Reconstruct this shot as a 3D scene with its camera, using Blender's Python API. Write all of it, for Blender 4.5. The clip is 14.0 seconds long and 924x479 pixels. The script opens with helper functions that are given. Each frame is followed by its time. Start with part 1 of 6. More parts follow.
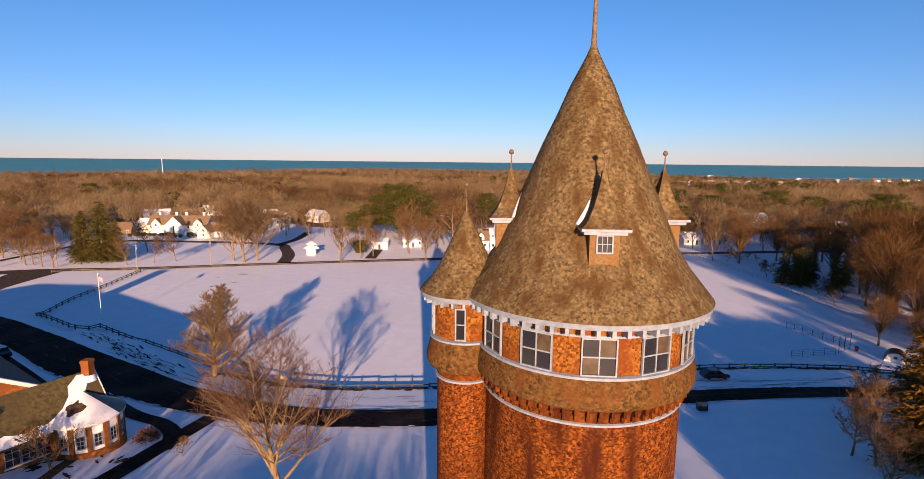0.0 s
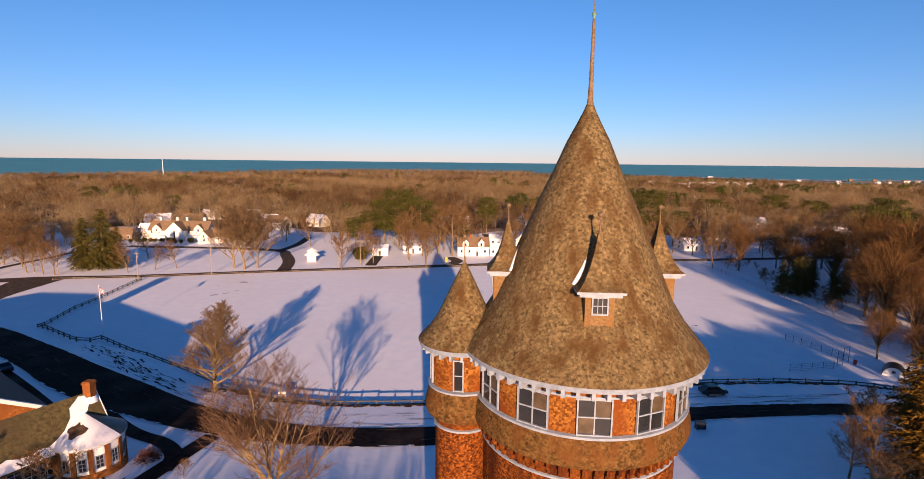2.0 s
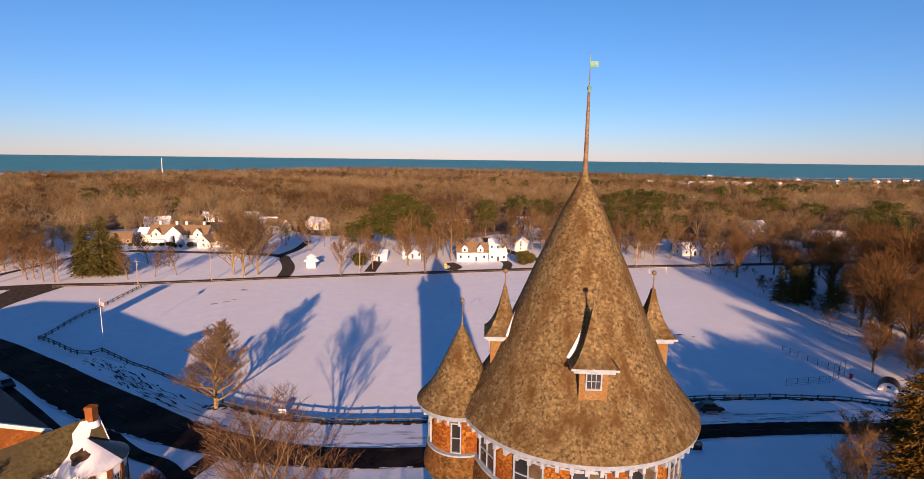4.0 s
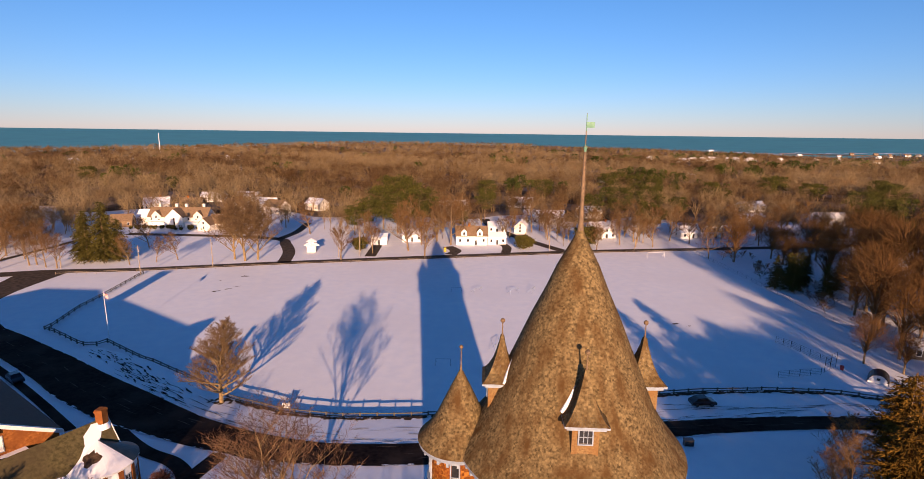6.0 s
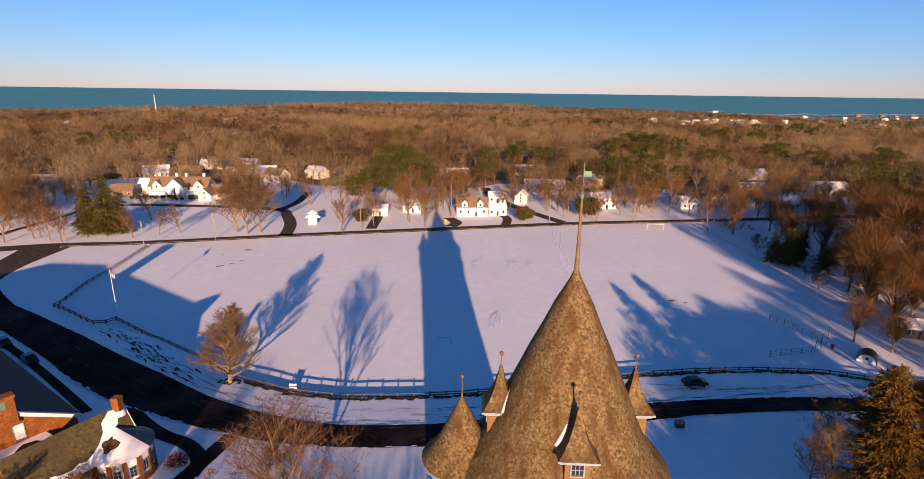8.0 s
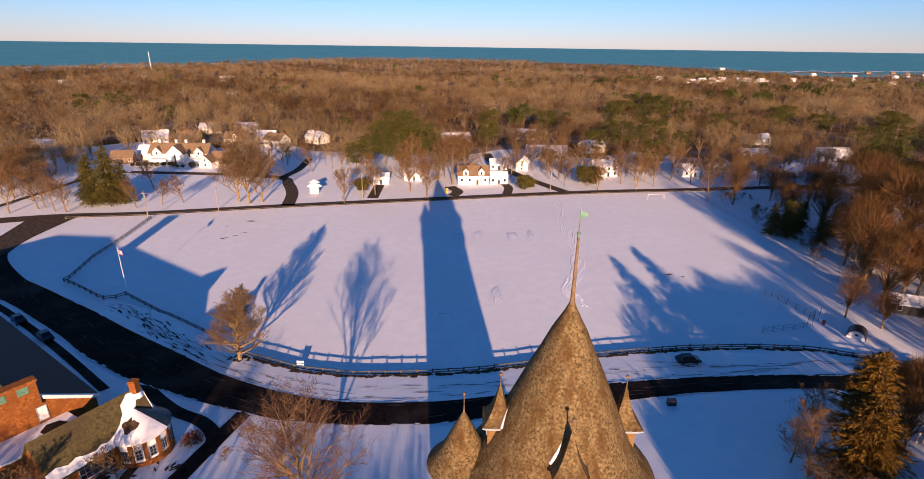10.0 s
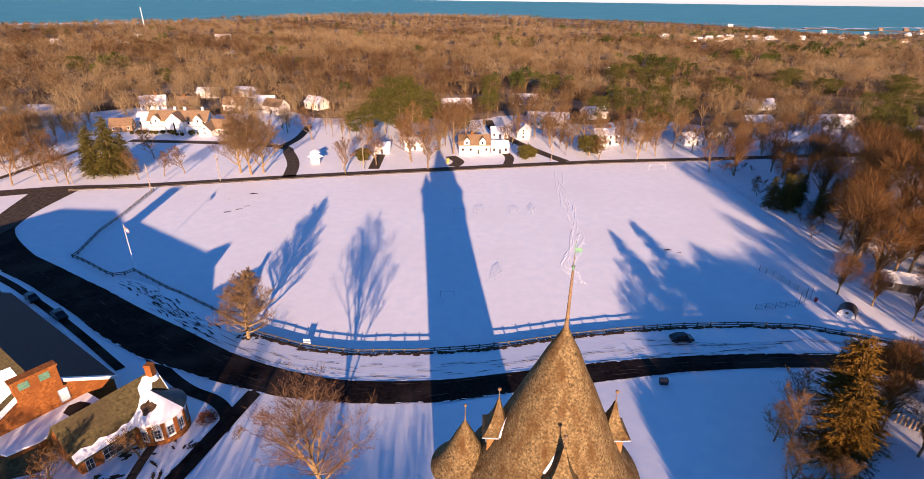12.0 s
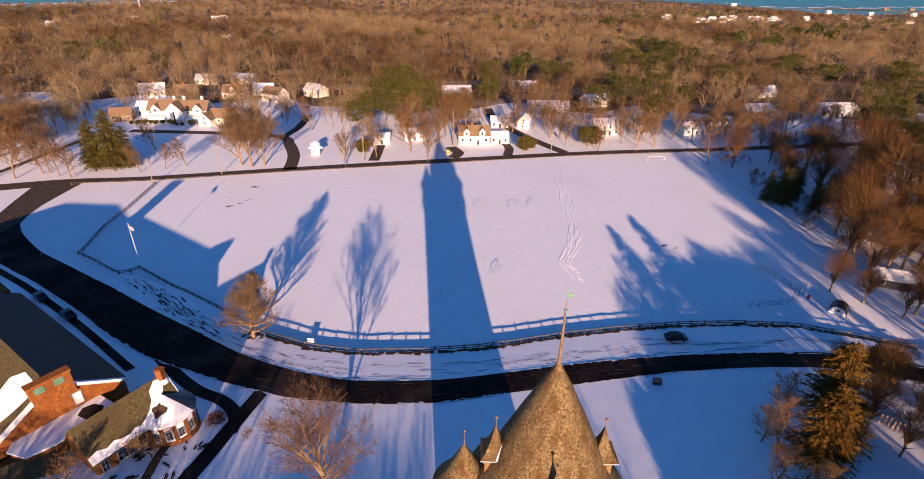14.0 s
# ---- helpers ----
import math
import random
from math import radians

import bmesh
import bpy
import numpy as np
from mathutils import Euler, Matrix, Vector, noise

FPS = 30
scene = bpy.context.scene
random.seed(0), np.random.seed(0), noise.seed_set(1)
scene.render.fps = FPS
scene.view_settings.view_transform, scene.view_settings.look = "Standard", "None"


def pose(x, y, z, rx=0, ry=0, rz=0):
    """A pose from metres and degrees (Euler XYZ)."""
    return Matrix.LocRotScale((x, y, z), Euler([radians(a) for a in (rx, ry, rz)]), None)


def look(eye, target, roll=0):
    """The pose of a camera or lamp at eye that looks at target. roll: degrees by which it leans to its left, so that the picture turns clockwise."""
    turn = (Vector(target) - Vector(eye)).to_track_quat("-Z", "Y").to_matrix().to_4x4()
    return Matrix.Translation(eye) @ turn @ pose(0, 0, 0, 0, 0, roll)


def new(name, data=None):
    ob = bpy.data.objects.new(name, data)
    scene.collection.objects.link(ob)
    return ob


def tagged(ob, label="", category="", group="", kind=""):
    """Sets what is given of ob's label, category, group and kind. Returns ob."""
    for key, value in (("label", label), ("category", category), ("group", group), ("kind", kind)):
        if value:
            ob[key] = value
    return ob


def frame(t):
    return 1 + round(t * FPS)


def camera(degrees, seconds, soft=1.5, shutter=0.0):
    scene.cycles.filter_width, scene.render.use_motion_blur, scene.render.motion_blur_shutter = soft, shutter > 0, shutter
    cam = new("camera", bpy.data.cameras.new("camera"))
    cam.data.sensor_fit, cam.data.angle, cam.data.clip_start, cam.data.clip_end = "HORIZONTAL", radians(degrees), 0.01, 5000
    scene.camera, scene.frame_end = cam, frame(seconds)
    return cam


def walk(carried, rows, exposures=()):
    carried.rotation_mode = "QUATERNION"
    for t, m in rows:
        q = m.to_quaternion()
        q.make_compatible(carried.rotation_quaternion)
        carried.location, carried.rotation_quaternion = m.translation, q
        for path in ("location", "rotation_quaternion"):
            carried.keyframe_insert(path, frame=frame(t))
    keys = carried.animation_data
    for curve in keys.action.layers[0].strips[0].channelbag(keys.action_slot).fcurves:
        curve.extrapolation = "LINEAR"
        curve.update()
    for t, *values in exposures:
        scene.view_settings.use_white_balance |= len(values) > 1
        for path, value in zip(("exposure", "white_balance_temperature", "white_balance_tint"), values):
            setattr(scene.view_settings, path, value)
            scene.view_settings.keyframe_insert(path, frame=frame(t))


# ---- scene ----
import itertools

cam = camera(83.0, 14.0, soft=0.75)
PATH = [
    (0.0, 0.006, -0.568, 38.997, 2.736, -8.568, -0.58),
    (0.5, 0.026, -0.561, 39.625, 2.771, -8.615, -0.59),
    (1.0, 0.049, -0.550, 40.319, 2.792, -8.562, -0.60),
    (1.5, 0.074, -0.539, 41.066, 2.795, -8.548, -0.62),
    (2.0, 0.100, -0.529, 41.887, 2.784, -8.573, -0.63),
    (2.5, 0.122, -0.524, 42.745, 2.773, -8.547, -0.64),
    (3.0, 0.142, -0.524, 43.670, 2.755, -8.569, -0.65),
    (5.5, 0.164, -0.604, 49.099, 2.677, -10.733, -0.69),
    (6.0, 0.152, -0.634, 50.248, 2.677, -11.779, -0.70),
    (6.5, 0.134, -0.665, 51.454, 2.683, -12.814, -0.70),
    (7.0, 0.112, -0.698, 52.637, 2.694, -13.859, -0.70),
    (7.5, 0.086, -0.731, 53.852, 2.702, -15.024, -0.71),
    (8.0, 0.057, -0.763, 55.029, 2.725, -16.069, -0.71),
    (10.5, -0.100, -0.867, 60.994, 2.877, -21.768, -0.72),
    (11.0, -0.128, -0.873, 62.198, 2.905, -22.856, -0.72),
    (11.5, -0.151, -0.874, 63.407, 2.932, -23.926, -0.71),
    (12.0, -0.170, -0.871, 64.628, 2.946, -25.038, -0.71),
    (12.5, -0.183, -0.866, 65.823, 2.964, -26.102, -0.71),
    (13.0, -0.190, -0.861, 66.996, 2.957, -26.938, -0.70),
    (13.5, -0.191, -0.859, 68.161, 2.951, -27.146, -0.70),
    (14.0, -0.183, -0.863, 69.290, 2.926, -27.106, -0.69),
]
walk(cam, [(t, pose(x, y, z, 90 + pitch, lean, yaw)) for t, x, y, z, yaw, pitch, lean in PATH],
     exposures=[(0.0, 0.43, 6440, 20), (6.0, 0.41, 6480, 20), (8.2, 0.4, 6430, 20), (10.5, 0.57, 6200, 20), (11.5, 0.8, 6150, 20), (12.5, 1.0, 6130, 20), (13.2, 1.0, 6130, 20), (14.0, 0.7, 6150, 20)])

# ---- world, sun ----
world = bpy.data.worlds.new("world")
scene.world = world
world.use_nodes = True
wn = world.node_tree.nodes
sky = wn.new("ShaderNodeTexSky")
sky.sky_type, sky.sun_disc = "NISHITA", False
SUN_ELEV, SUN_SLOPE = 11.9, -0.135
sky.sun_elevation, sky.sun_rotation = radians(SUN_ELEV), radians(172.3)
sky.air_density, sky.dust_density, sky.ozone_density = 1.0, 0.0, 6.0
wn["Background"].inputs["Strength"].default_value = 0.105
sky_tint = wn.new("ShaderNodeMix")
sky_tint.data_type, sky_tint.blend_type = "RGBA", "MULTIPLY"
sky_tint.inputs[0].default_value = 1.0
up = wn.new("ShaderNodeSeparateXYZ")
coord = wn.new("ShaderNodeTexCoord")
belt = wn.new("ShaderNodeMapRange")
belt.inputs["From Min"].default_value, belt.inputs["From Max"].default_value = 0.0, 0.42
hue = wn.new("ShaderNodeMix")
hue.data_type = "RGBA"
hue.inputs[6].default_value, hue.inputs[7].default_value = (1.2, 0.99, 1.08, 1), (0.76, 1.09, 1.07, 1)
zenith = wn.new("ShaderNodeMapRange")
zenith.inputs["From Min"].default_value, zenith.inputs["From Max"].default_value = 0.35, 1.0
deep = wn.new("ShaderNodeMix")
deep.data_type = "RGBA"
deep.inputs[7].default_value = (0.28, 0.48, 0.68, 1)
world.node_tree.links.new(coord.outputs["Generated"], up.inputs[0])
world.node_tree.links.new(up.outputs["Z"], belt.inputs["Value"])
world.node_tree.links.new(belt.outputs["Result"], hue.inputs[0])
world.node_tree.links.new(up.outputs["Z"], zenith.inputs["Value"])
world.node_tree.links.new(zenith.outputs["Result"], deep.inputs[0])
world.node_tree.links.new(hue.outputs[2], deep.inputs[6])
world.node_tree.links.new(deep.outputs[2], sky_tint.inputs[7])
world.node_tree.links.new(sky.outputs["Color"], sky_tint.inputs[6])
world.node_tree.links.new(sky_tint.outputs[2], wn["Background"].inputs["Color"])
sun_data = bpy.data.lights.new("sun", "SUN")
sun_data.energy, sun_data.angle, sun_data.color = 7.0, radians(0.5), (1.0, 0.655, 0.39)
sun = new("sun", sun_data)
sun.matrix_world = look((0, 0, 80), Vector((0, 0, 80)) + Vector((SUN_SLOPE, 1, -math.tan(radians(SUN_ELEV)) * math.hypot(1, SUN_SLOPE))))


# ---- materials ----
def material(name, dark, light, scale=1.0, rough=0.8, bump=0.0, bump_scale=None, island=0.0, metal=0.0, stain=None, stain_scale=0.05, gloss=0.5, thin=0.0, power=1.0, streak=1.0):
    """Two-scale noise between two colours, with optional variation per piece and large stains."""
    m = bpy.data.materials.new(name)
    m.use_nodes = True
    nt = m.node_tree
    n, l = nt.nodes, nt.links
    b = n["Principled BSDF"]
    b.inputs["Roughness"].default_value, b.inputs["Metallic"].default_value = rough, metal
    b.inputs["Specular IOR Level"].default_value = gloss
    geo = n.new("ShaderNodeNewGeometry")
    fine = n.new("ShaderNodeTexNoise")
    fine.inputs["Scale"].default_value, fine.inputs["Detail"].default_value = scale, 6
    l.new(geo.outputs["Position"], fine.inputs["Vector"])
    mix = n.new("ShaderNodeMix")
    mix.data_type = "RGBA"
    mix.inputs[6].default_value, mix.inputs[7].default_value = (*dark, 1), (*light, 1)
    ramp = n.new("ShaderNodeMapRange")
    ramp.inputs["From Min"].default_value, ramp.inputs["From Max"].default_value = 0.32, 0.68
    l.new(fine.outputs["Fac"], ramp.inputs["Value"])
    factor = ramp.outputs["Result"]
    if island:
        add = n.new("ShaderNodeMix")
        add.inputs[0].default_value = island
        l.new(factor, add.inputs[2])
        l.new(geo.outputs["Random Per Island"], add.inputs[3])
        factor = add.outputs[0]
    if power != 1.0:
        pw = n.new("ShaderNodeMath")
        pw.operation, pw.inputs[1].default_value = "POWER", power
        l.new(factor, pw.inputs[0])
        factor = pw.outputs[0]
    l.new(factor, mix.inputs[0])
    color = mix.outputs[2]
    if stain:
        big = n.new("ShaderNodeTexNoise")
        big.inputs["Scale"].default_value, big.inputs["Detail"].default_value = stain_scale, 4
        run = n.new("ShaderNodeMapping")
        run.inputs["Scale"].default_value = (1, 1, streak)
        l.new(geo.outputs["Position"], run.inputs["Vector"])
        l.new(run.outputs["Vector"], big.inputs["Vector"])
        r2 = n.new("ShaderNodeMapRange")
        r2.inputs["From Min"].default_value, r2.inputs["From Max"].default_value = 0.45, 0.7
        l.new(big.outputs["Fac"], r2.inputs["Value"])
        m2 = n.new("ShaderNodeMix")
        m2.data_type = "RGBA"
        m2.inputs[7].default_value = (*stain, 1)
        l.new(r2.outputs["Result"], m2.inputs[0])
        l.new(color, m2.inputs[6])
        color = m2.outputs[2]
    l.new(color, b.inputs["Base Color"])
    if bump:
        bn = n.new("ShaderNodeTexNoise")
        bn.inputs["Scale"].default_value, bn.inputs["Detail"].default_value = bump_scale or scale, 5
        l.new(geo.outputs["Position"], bn.inputs["Vector"])
        bp = n.new("ShaderNodeBump")
        bp.inputs["Strength"].default_value, bp.inputs["Distance"].default_value = 1.0, bump
        l.new(bn.outputs["Fac"], bp.inputs["Height"])
        l.new(bp.outputs["Normal"], b.inputs["Normal"])
    if thin:
        tr, mx = n.new("ShaderNodeBsdfTranslucent"), n.new("ShaderNodeMixShader")
        mx.inputs[0].default_value = thin
        l.new(color, tr.inputs["Color"])
        l.new(b.outputs["BSDF"], mx.inputs[1])
        l.new(tr.outputs["BSDF"], mx.inputs[2])
        l.new(mx.outputs["Shader"], n["Material Output"].inputs["Surface"])
    return m


def toned(name, stops, thin=0.4):
    """Twigs whose colour varies from tree to tree and a little from twig to twig."""
    m = material(name, (0.72, 0.72, 0.72), (1.1, 1.1, 1.1), 0.15, 0.95, island=0.5, gloss=0.05, thin=thin)
    n, l = m.node_tree.nodes, m.node_tree.links
    tone, ramp, mul = n.new("ShaderNodeAttribute"), n.new("ShaderNodeValToRGB"), n.new("ShaderNodeMix")
    tone.attribute_name = "tone"
    while len(ramp.color_ramp.elements) < len(stops):
        ramp.color_ramp.elements.new(0.5)
    for e, (at, c) in zip(ramp.color_ramp.elements, stops):
        e.position, e.color = at, (*c, 1)
    mul.data_type, mul.blend_type = "RGBA", "MULTIPLY"
    mul.inputs[0].default_value = 1.0
    l.new(tone.outputs["Fac"], ramp.inputs["Fac"])
    for node in ("Principled BSDF", "Translucent BSDF"):
        if node in n:
            sock = n[node].inputs["Base Color" if node[0] == "P" else "Color"]
            if node[0] == "P":
                l.new(sock.links[0].from_socket, mul.inputs[7])
            l.new(mul.outputs[2], sock)
    l.new(ramp.outputs["Color"], mul.inputs[6])
    return m


SNOW = material("snow", (0.80, 0.82, 0.86), (0.88, 0.88, 0.89), 0.35, 0.65, 0.035, 0.7, stain=(0.80, 0.80, 0.82), stain_scale=0.03)
ASPHALT = material("asphalt", (0.007, 0.005, 0.005), (0.026, 0.018, 0.015), 1.2, 0.75, 0.004, 20, stain=(0.05, 0.036, 0.028), stain_scale=0.12, gloss=0.02)
SHINGLE_ROOF = material("roof_shingle", (0.05, 0.034, 0.014), (0.275, 0.195, 0.09), 5.0, 0.85, 0.004, 30, island=0.45, stain=(0.088, 0.046, 0.015), stain_scale=1.3, gloss=0.12, power=1.15, streak=0.12)
SHINGLE_SKIRT = material("skirt_shingle", (0.03, 0.015, 0.004), (0.2, 0.105, 0.03), 4.0, 0.85, 0.004, 30, island=0.45, stain=(0.13, 0.05, 0.012), stain_scale=0.9, gloss=0.12, power=1.15, streak=0.5)
SHINGLE_WALL = material("wall_shingle", (0.085, 0.022, 0.003), (0.40, 0.16, 0.026), 7.0, 0.8, 0.004, 30, island=0.75, stain=(0.17, 0.044, 0.007), stain_scale=0.7, gloss=0.12, power=1.4)
BRICK = material("brick", (0.038, 0.007, 0.0015), (0.36, 0.108, 0.014), 5.0, 0.85, 0.003, 40, island=0.56, stain=(0.05, 0.011, 0.003), stain_scale=1.0, gloss=0.12, power=1.7, streak=0.18)
RED_BRICK = material("red_brick", (0.17, 0.055, 0.013), (0.34, 0.13, 0.032), 3.0, 0.85, 0.003, 20, stain=(0.2, 0.068, 0.018), stain_scale=0.5, gloss=0.12)
DORMER_WALL = material("tan_shingle", (0.10, 0.056, 0.022), (0.29, 0.18, 0.076), 10.0, 0.85, 0.004, 30, island=0.4, stain=(0.2, 0.096, 0.03), stain_scale=0.8, gloss=0.12)
WHITE = material("white_paint", (0.70, 0.71, 0.70), (0.82, 0.82, 0.80), 3.0, 0.5)
TRIM = material("trim_paint", (0.21, 0.25, 0.30), (0.30, 0.345, 0.40), 3.0, 0.5)
CREAM = material("cream_paint", (0.64, 0.60, 0.52), (0.74, 0.70, 0.62), 2.0, 0.6)
GLASS = material("window_glass", (0.012, 0.014, 0.018), (0.03, 0.03, 0.032), 0.7, 0.06)
# curtains and brownish reflections in the glass, both put into the pane colour
BROWN_PANE = material("brown_pane", (0.06, 0.04, 0.022), (0.11, 0.078, 0.045), 2.0, 0.25)
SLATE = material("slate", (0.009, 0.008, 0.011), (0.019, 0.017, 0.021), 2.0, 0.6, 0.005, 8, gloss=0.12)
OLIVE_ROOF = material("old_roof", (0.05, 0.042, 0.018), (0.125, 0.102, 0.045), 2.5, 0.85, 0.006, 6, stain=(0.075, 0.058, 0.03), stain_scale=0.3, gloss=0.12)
BROWN_ROOF = material("brown_roof", (0.15, 0.095, 0.05), (0.26, 0.17, 0.095), 1.5, 0.85, 0.006, 6)
BARK = material("bark", (0.12, 0.08, 0.045), (0.30, 0.21, 0.12), 2.5, 0.9, 0.01, 8, gloss=0.12)
TWIG = material("twig", (0.06, 0.033, 0.013), (0.31, 0.172, 0.066), 0.5, 0.9, island=0.4, gloss=0.1, thin=0.3)
WOODS = toned("woods", [(0.0, (0.06, 0.036, 0.018)), (0.3, (0.16, 0.092, 0.04)), (0.6, (0.32, 0.222, 0.11)), (0.8, (0.40, 0.295, 0.155)), (1.0, (0.30, 0.145, 0.052))])
PINE_WOODS = toned("far_pines", [(0.0, (0.02, 0.03, 0.008)), (0.5, (0.07, 0.085, 0.018)), (1.0, (0.15, 0.16, 0.03))], 0.15)
NEEDLE = material("needle", (0.022, 0.021, 0.005), (0.13, 0.108, 0.022), 0.5, 0.8, island=0.6, gloss=0.12)
PINE_GREEN = material("pine_needle", (0.016, 0.019, 0.005), (0.105, 0.098, 0.018), 0.4, 0.8, island=0.6, gloss=0.12)
RUSTY = material("rust_foliage", (0.028, 0.016, 0.003), (0.20, 0.105, 0.012), 0.5, 0.85, island=0.6, gloss=0.12)
COPPER = material("weathered_copper", (0.08, 0.2, 0.13), (0.17, 0.33, 0.22), 3.0, 0.6, metal=0.2)
RUST = material("rusty_iron", (0.09, 0.055, 0.028), (0.22, 0.14, 0.07), 8.0, 0.7)
DARK = material("dark_metal", (0.015, 0.015, 0.017), (0.03, 0.03, 0.032), 3.0, 0.4)
CARPAINT = material("black_car_paint", (0.008, 0.008, 0.01), (0.014, 0.014, 0.016), 1.0, 0.15)
WOOD_RAIL = material("weathered_wood", (0.06, 0.05, 0.042), (0.13, 0.11, 0.09), 5.0, 0.9, 0.006, 12)
POLE_WOOD = material("pole_wood", (0.22, 0.17, 0.12), (0.36, 0.29, 0.21), 3.0, 0.9)
BLUE_METAL = material("lead_roof", (0.018, 0.034, 0.042), (0.035, 0.055, 0.065), 1.5, 0.45, metal=0.2)
EARTH = material("leaf_litter", (0.035, 0.024, 0.015), (0.11, 0.07, 0.042), 1.5, 0.95, 0.03, 3, gloss=0.12)
SEA = material("sea", (0.03, 0.22, 0.25), (0.05, 0.28, 0.31), 0.01, 0.6, 0.4, 0.05)
FLOOR = material("woodland_floor", (0.05, 0.03, 0.014), (0.15, 0.09, 0.04), 0.12, 0.95, 0.05, 0.5, stain=(0.34, 0.27, 0.22), stain_scale=0.025, gloss=0.12)
# dry asphalt with sunlight put into its colour; the shaded drive uses ASPHALT
DRY_LIT_ASPHALT = material("dry_lit_asphalt", (0.045, 0.035, 0.027), (0.105, 0.083, 0.063), 0.8, 0.85, 0.004, 20, gloss=0.05)
BUSH = material("bush_twig", (0.06, 0.022, 0.014), (0.16, 0.065, 0.04), 1.5, 0.9, island=0.5, gloss=0.1)
PALE_TWIG = material("pale_twig", (0.085, 0.052, 0.025), (0.31, 0.20, 0.10), 0.6, 0.9, island=0.35, gloss=0.1, thin=0.35)
RED_TWIG = material("red_twig", (0.085, 0.042, 0.022), (0.27, 0.155, 0.08), 0.6, 0.9, island=0.4, gloss=0.1, thin=0.35)
PALE_BARK = material("pale_bark", (0.15, 0.10, 0.05), (0.34, 0.24, 0.12), 2.5, 0.9, 0.01, 8, gloss=0.12)
OAK_TWIG = material("oak_twig", (0.05, 0.025, 0.009), (0.25, 0.13, 0.045), 0.3, 0.9, island=0.35, gloss=0.1, thin=0.3)
RED = material("red_paint", (0.45, 0.03, 0.025), (0.55, 0.05, 0.04), 3.0, 0.5)
YELLOW = material("yellow_paint", (0.6, 0.4, 0.03), (0.7, 0.48, 0.05), 3.0, 0.5)


# ---- mesh tools ----
class Shape:
    """Collects faces for one mesh."""

    def __init__(self):
        self.v, self.f = [], []

    def face(self, *pts):
        k = len(self.v)
        self.v.extend(tuple(p) for p in pts)
        self.f.append(tuple(range(k, k + len(pts))))
        return self

    def box(self, lo, hi, m=None):
        k = len(self.v)
        pts = [Vector((x, y, z)) for z in (lo[2], hi[2]) for y in (lo[1], hi[1]) for x in (lo[0], hi[0])]
        self.v.extend(tuple(m @ p) if m else tuple(p) for p in pts)
        self.f.extend(tuple(k + i for i in q) for q in ((0, 2, 3, 1), (4, 5, 7, 6), (0, 1, 5, 4), (2, 6, 7, 3), (0, 4, 6, 2), (1, 3, 7, 5)))
        return self

    def prism(self, poly, z0, z1, m=None):
        """An upright prism over a polygon given counter-clockwise."""
        k, n = len(self.v), len(poly)
        for z in (z0, z1):
            self.v.extend(tuple(m @ Vector((x, y, z))) if m else (x, y, z) for x, y in poly)
        self.f.append(tuple(k + i for i in reversed(range(n))))
        self.f.append(tuple(k + n + i for i in range(n)))
        self.f.extend((k + i, k + (i + 1) % n, k + n + (i + 1) % n, k + n + i) for i in range(n))
        return self

    def tube(self, pts, radii, sides=6, cap=True):
        k = len(self.v)
        pts = [Vector(p) for p in pts]
        for i, p in enumerate(pts):
            d = (pts[min(i + 1, len(pts) - 1)] - pts[max(i - 1, 0)]).normalized()
            a = d.orthogonal().normalized() if abs(d.z) < 0.9 else (Vector((1, 0, 0)) - d * d.x).normalized()
            b = d.cross(a)
            for j in range(sides):
                w = 2 * math.pi * j / sides
                self.v.append(tuple(p + (a * math.cos(w) + b * math.sin(w)) * radii[i]))
        for i in range(len(pts) - 1):
            for j in range(sides):
                self.f.append((k + i * sides + j, k + i * sides + (j + 1) % sides, k + (i + 1) * sides + (j + 1) % sides, k + (i + 1) * sides + j))
        if cap:
            self.f.append(tuple(k + j for j in reversed(range(sides))))
            self.f.append(tuple(k + (len(pts) - 1) * sides + j for j in range(sides)))
        return self

    def revolve(self, profile, sides=64, centre=(0, 0), a0=0.0, a1=360.0):
        k, n = len(self.v), len(profile)
        closed = abs(a1 - a0) > 359.9
        cols = sides if closed else sides + 1
        for i in range(cols):
            w = radians(a0 + (a1 - a0) * i / sides)
            self.v.extend((centre[0] + r * math.cos(w), centre[1] + r * math.sin(w), z) for r, z in profile)
        for i in range(sides):
            p, q = k + i * n, k + ((i + 1) % cols) * n
            self.f.extend((p + j, q + j, q + j + 1, p + j + 1) for j in range(n - 1))
        return self

    def ball(self, c, r, sides=10):
        return self.revolve([(max(r * math.sin(math.pi * i / 6), 0.001), c[2] - r * math.cos(math.pi * i / 6)) for i in range(7)], sides, c[:2])

    def mesh(self, name, mat, smooth=False):
        me = bpy.data.meshes.new(name)
        me.from_pydata(self.v, [], self.f)
        me.materials.append(mat)
        if smooth:
            me.shade_smooth()
        return me


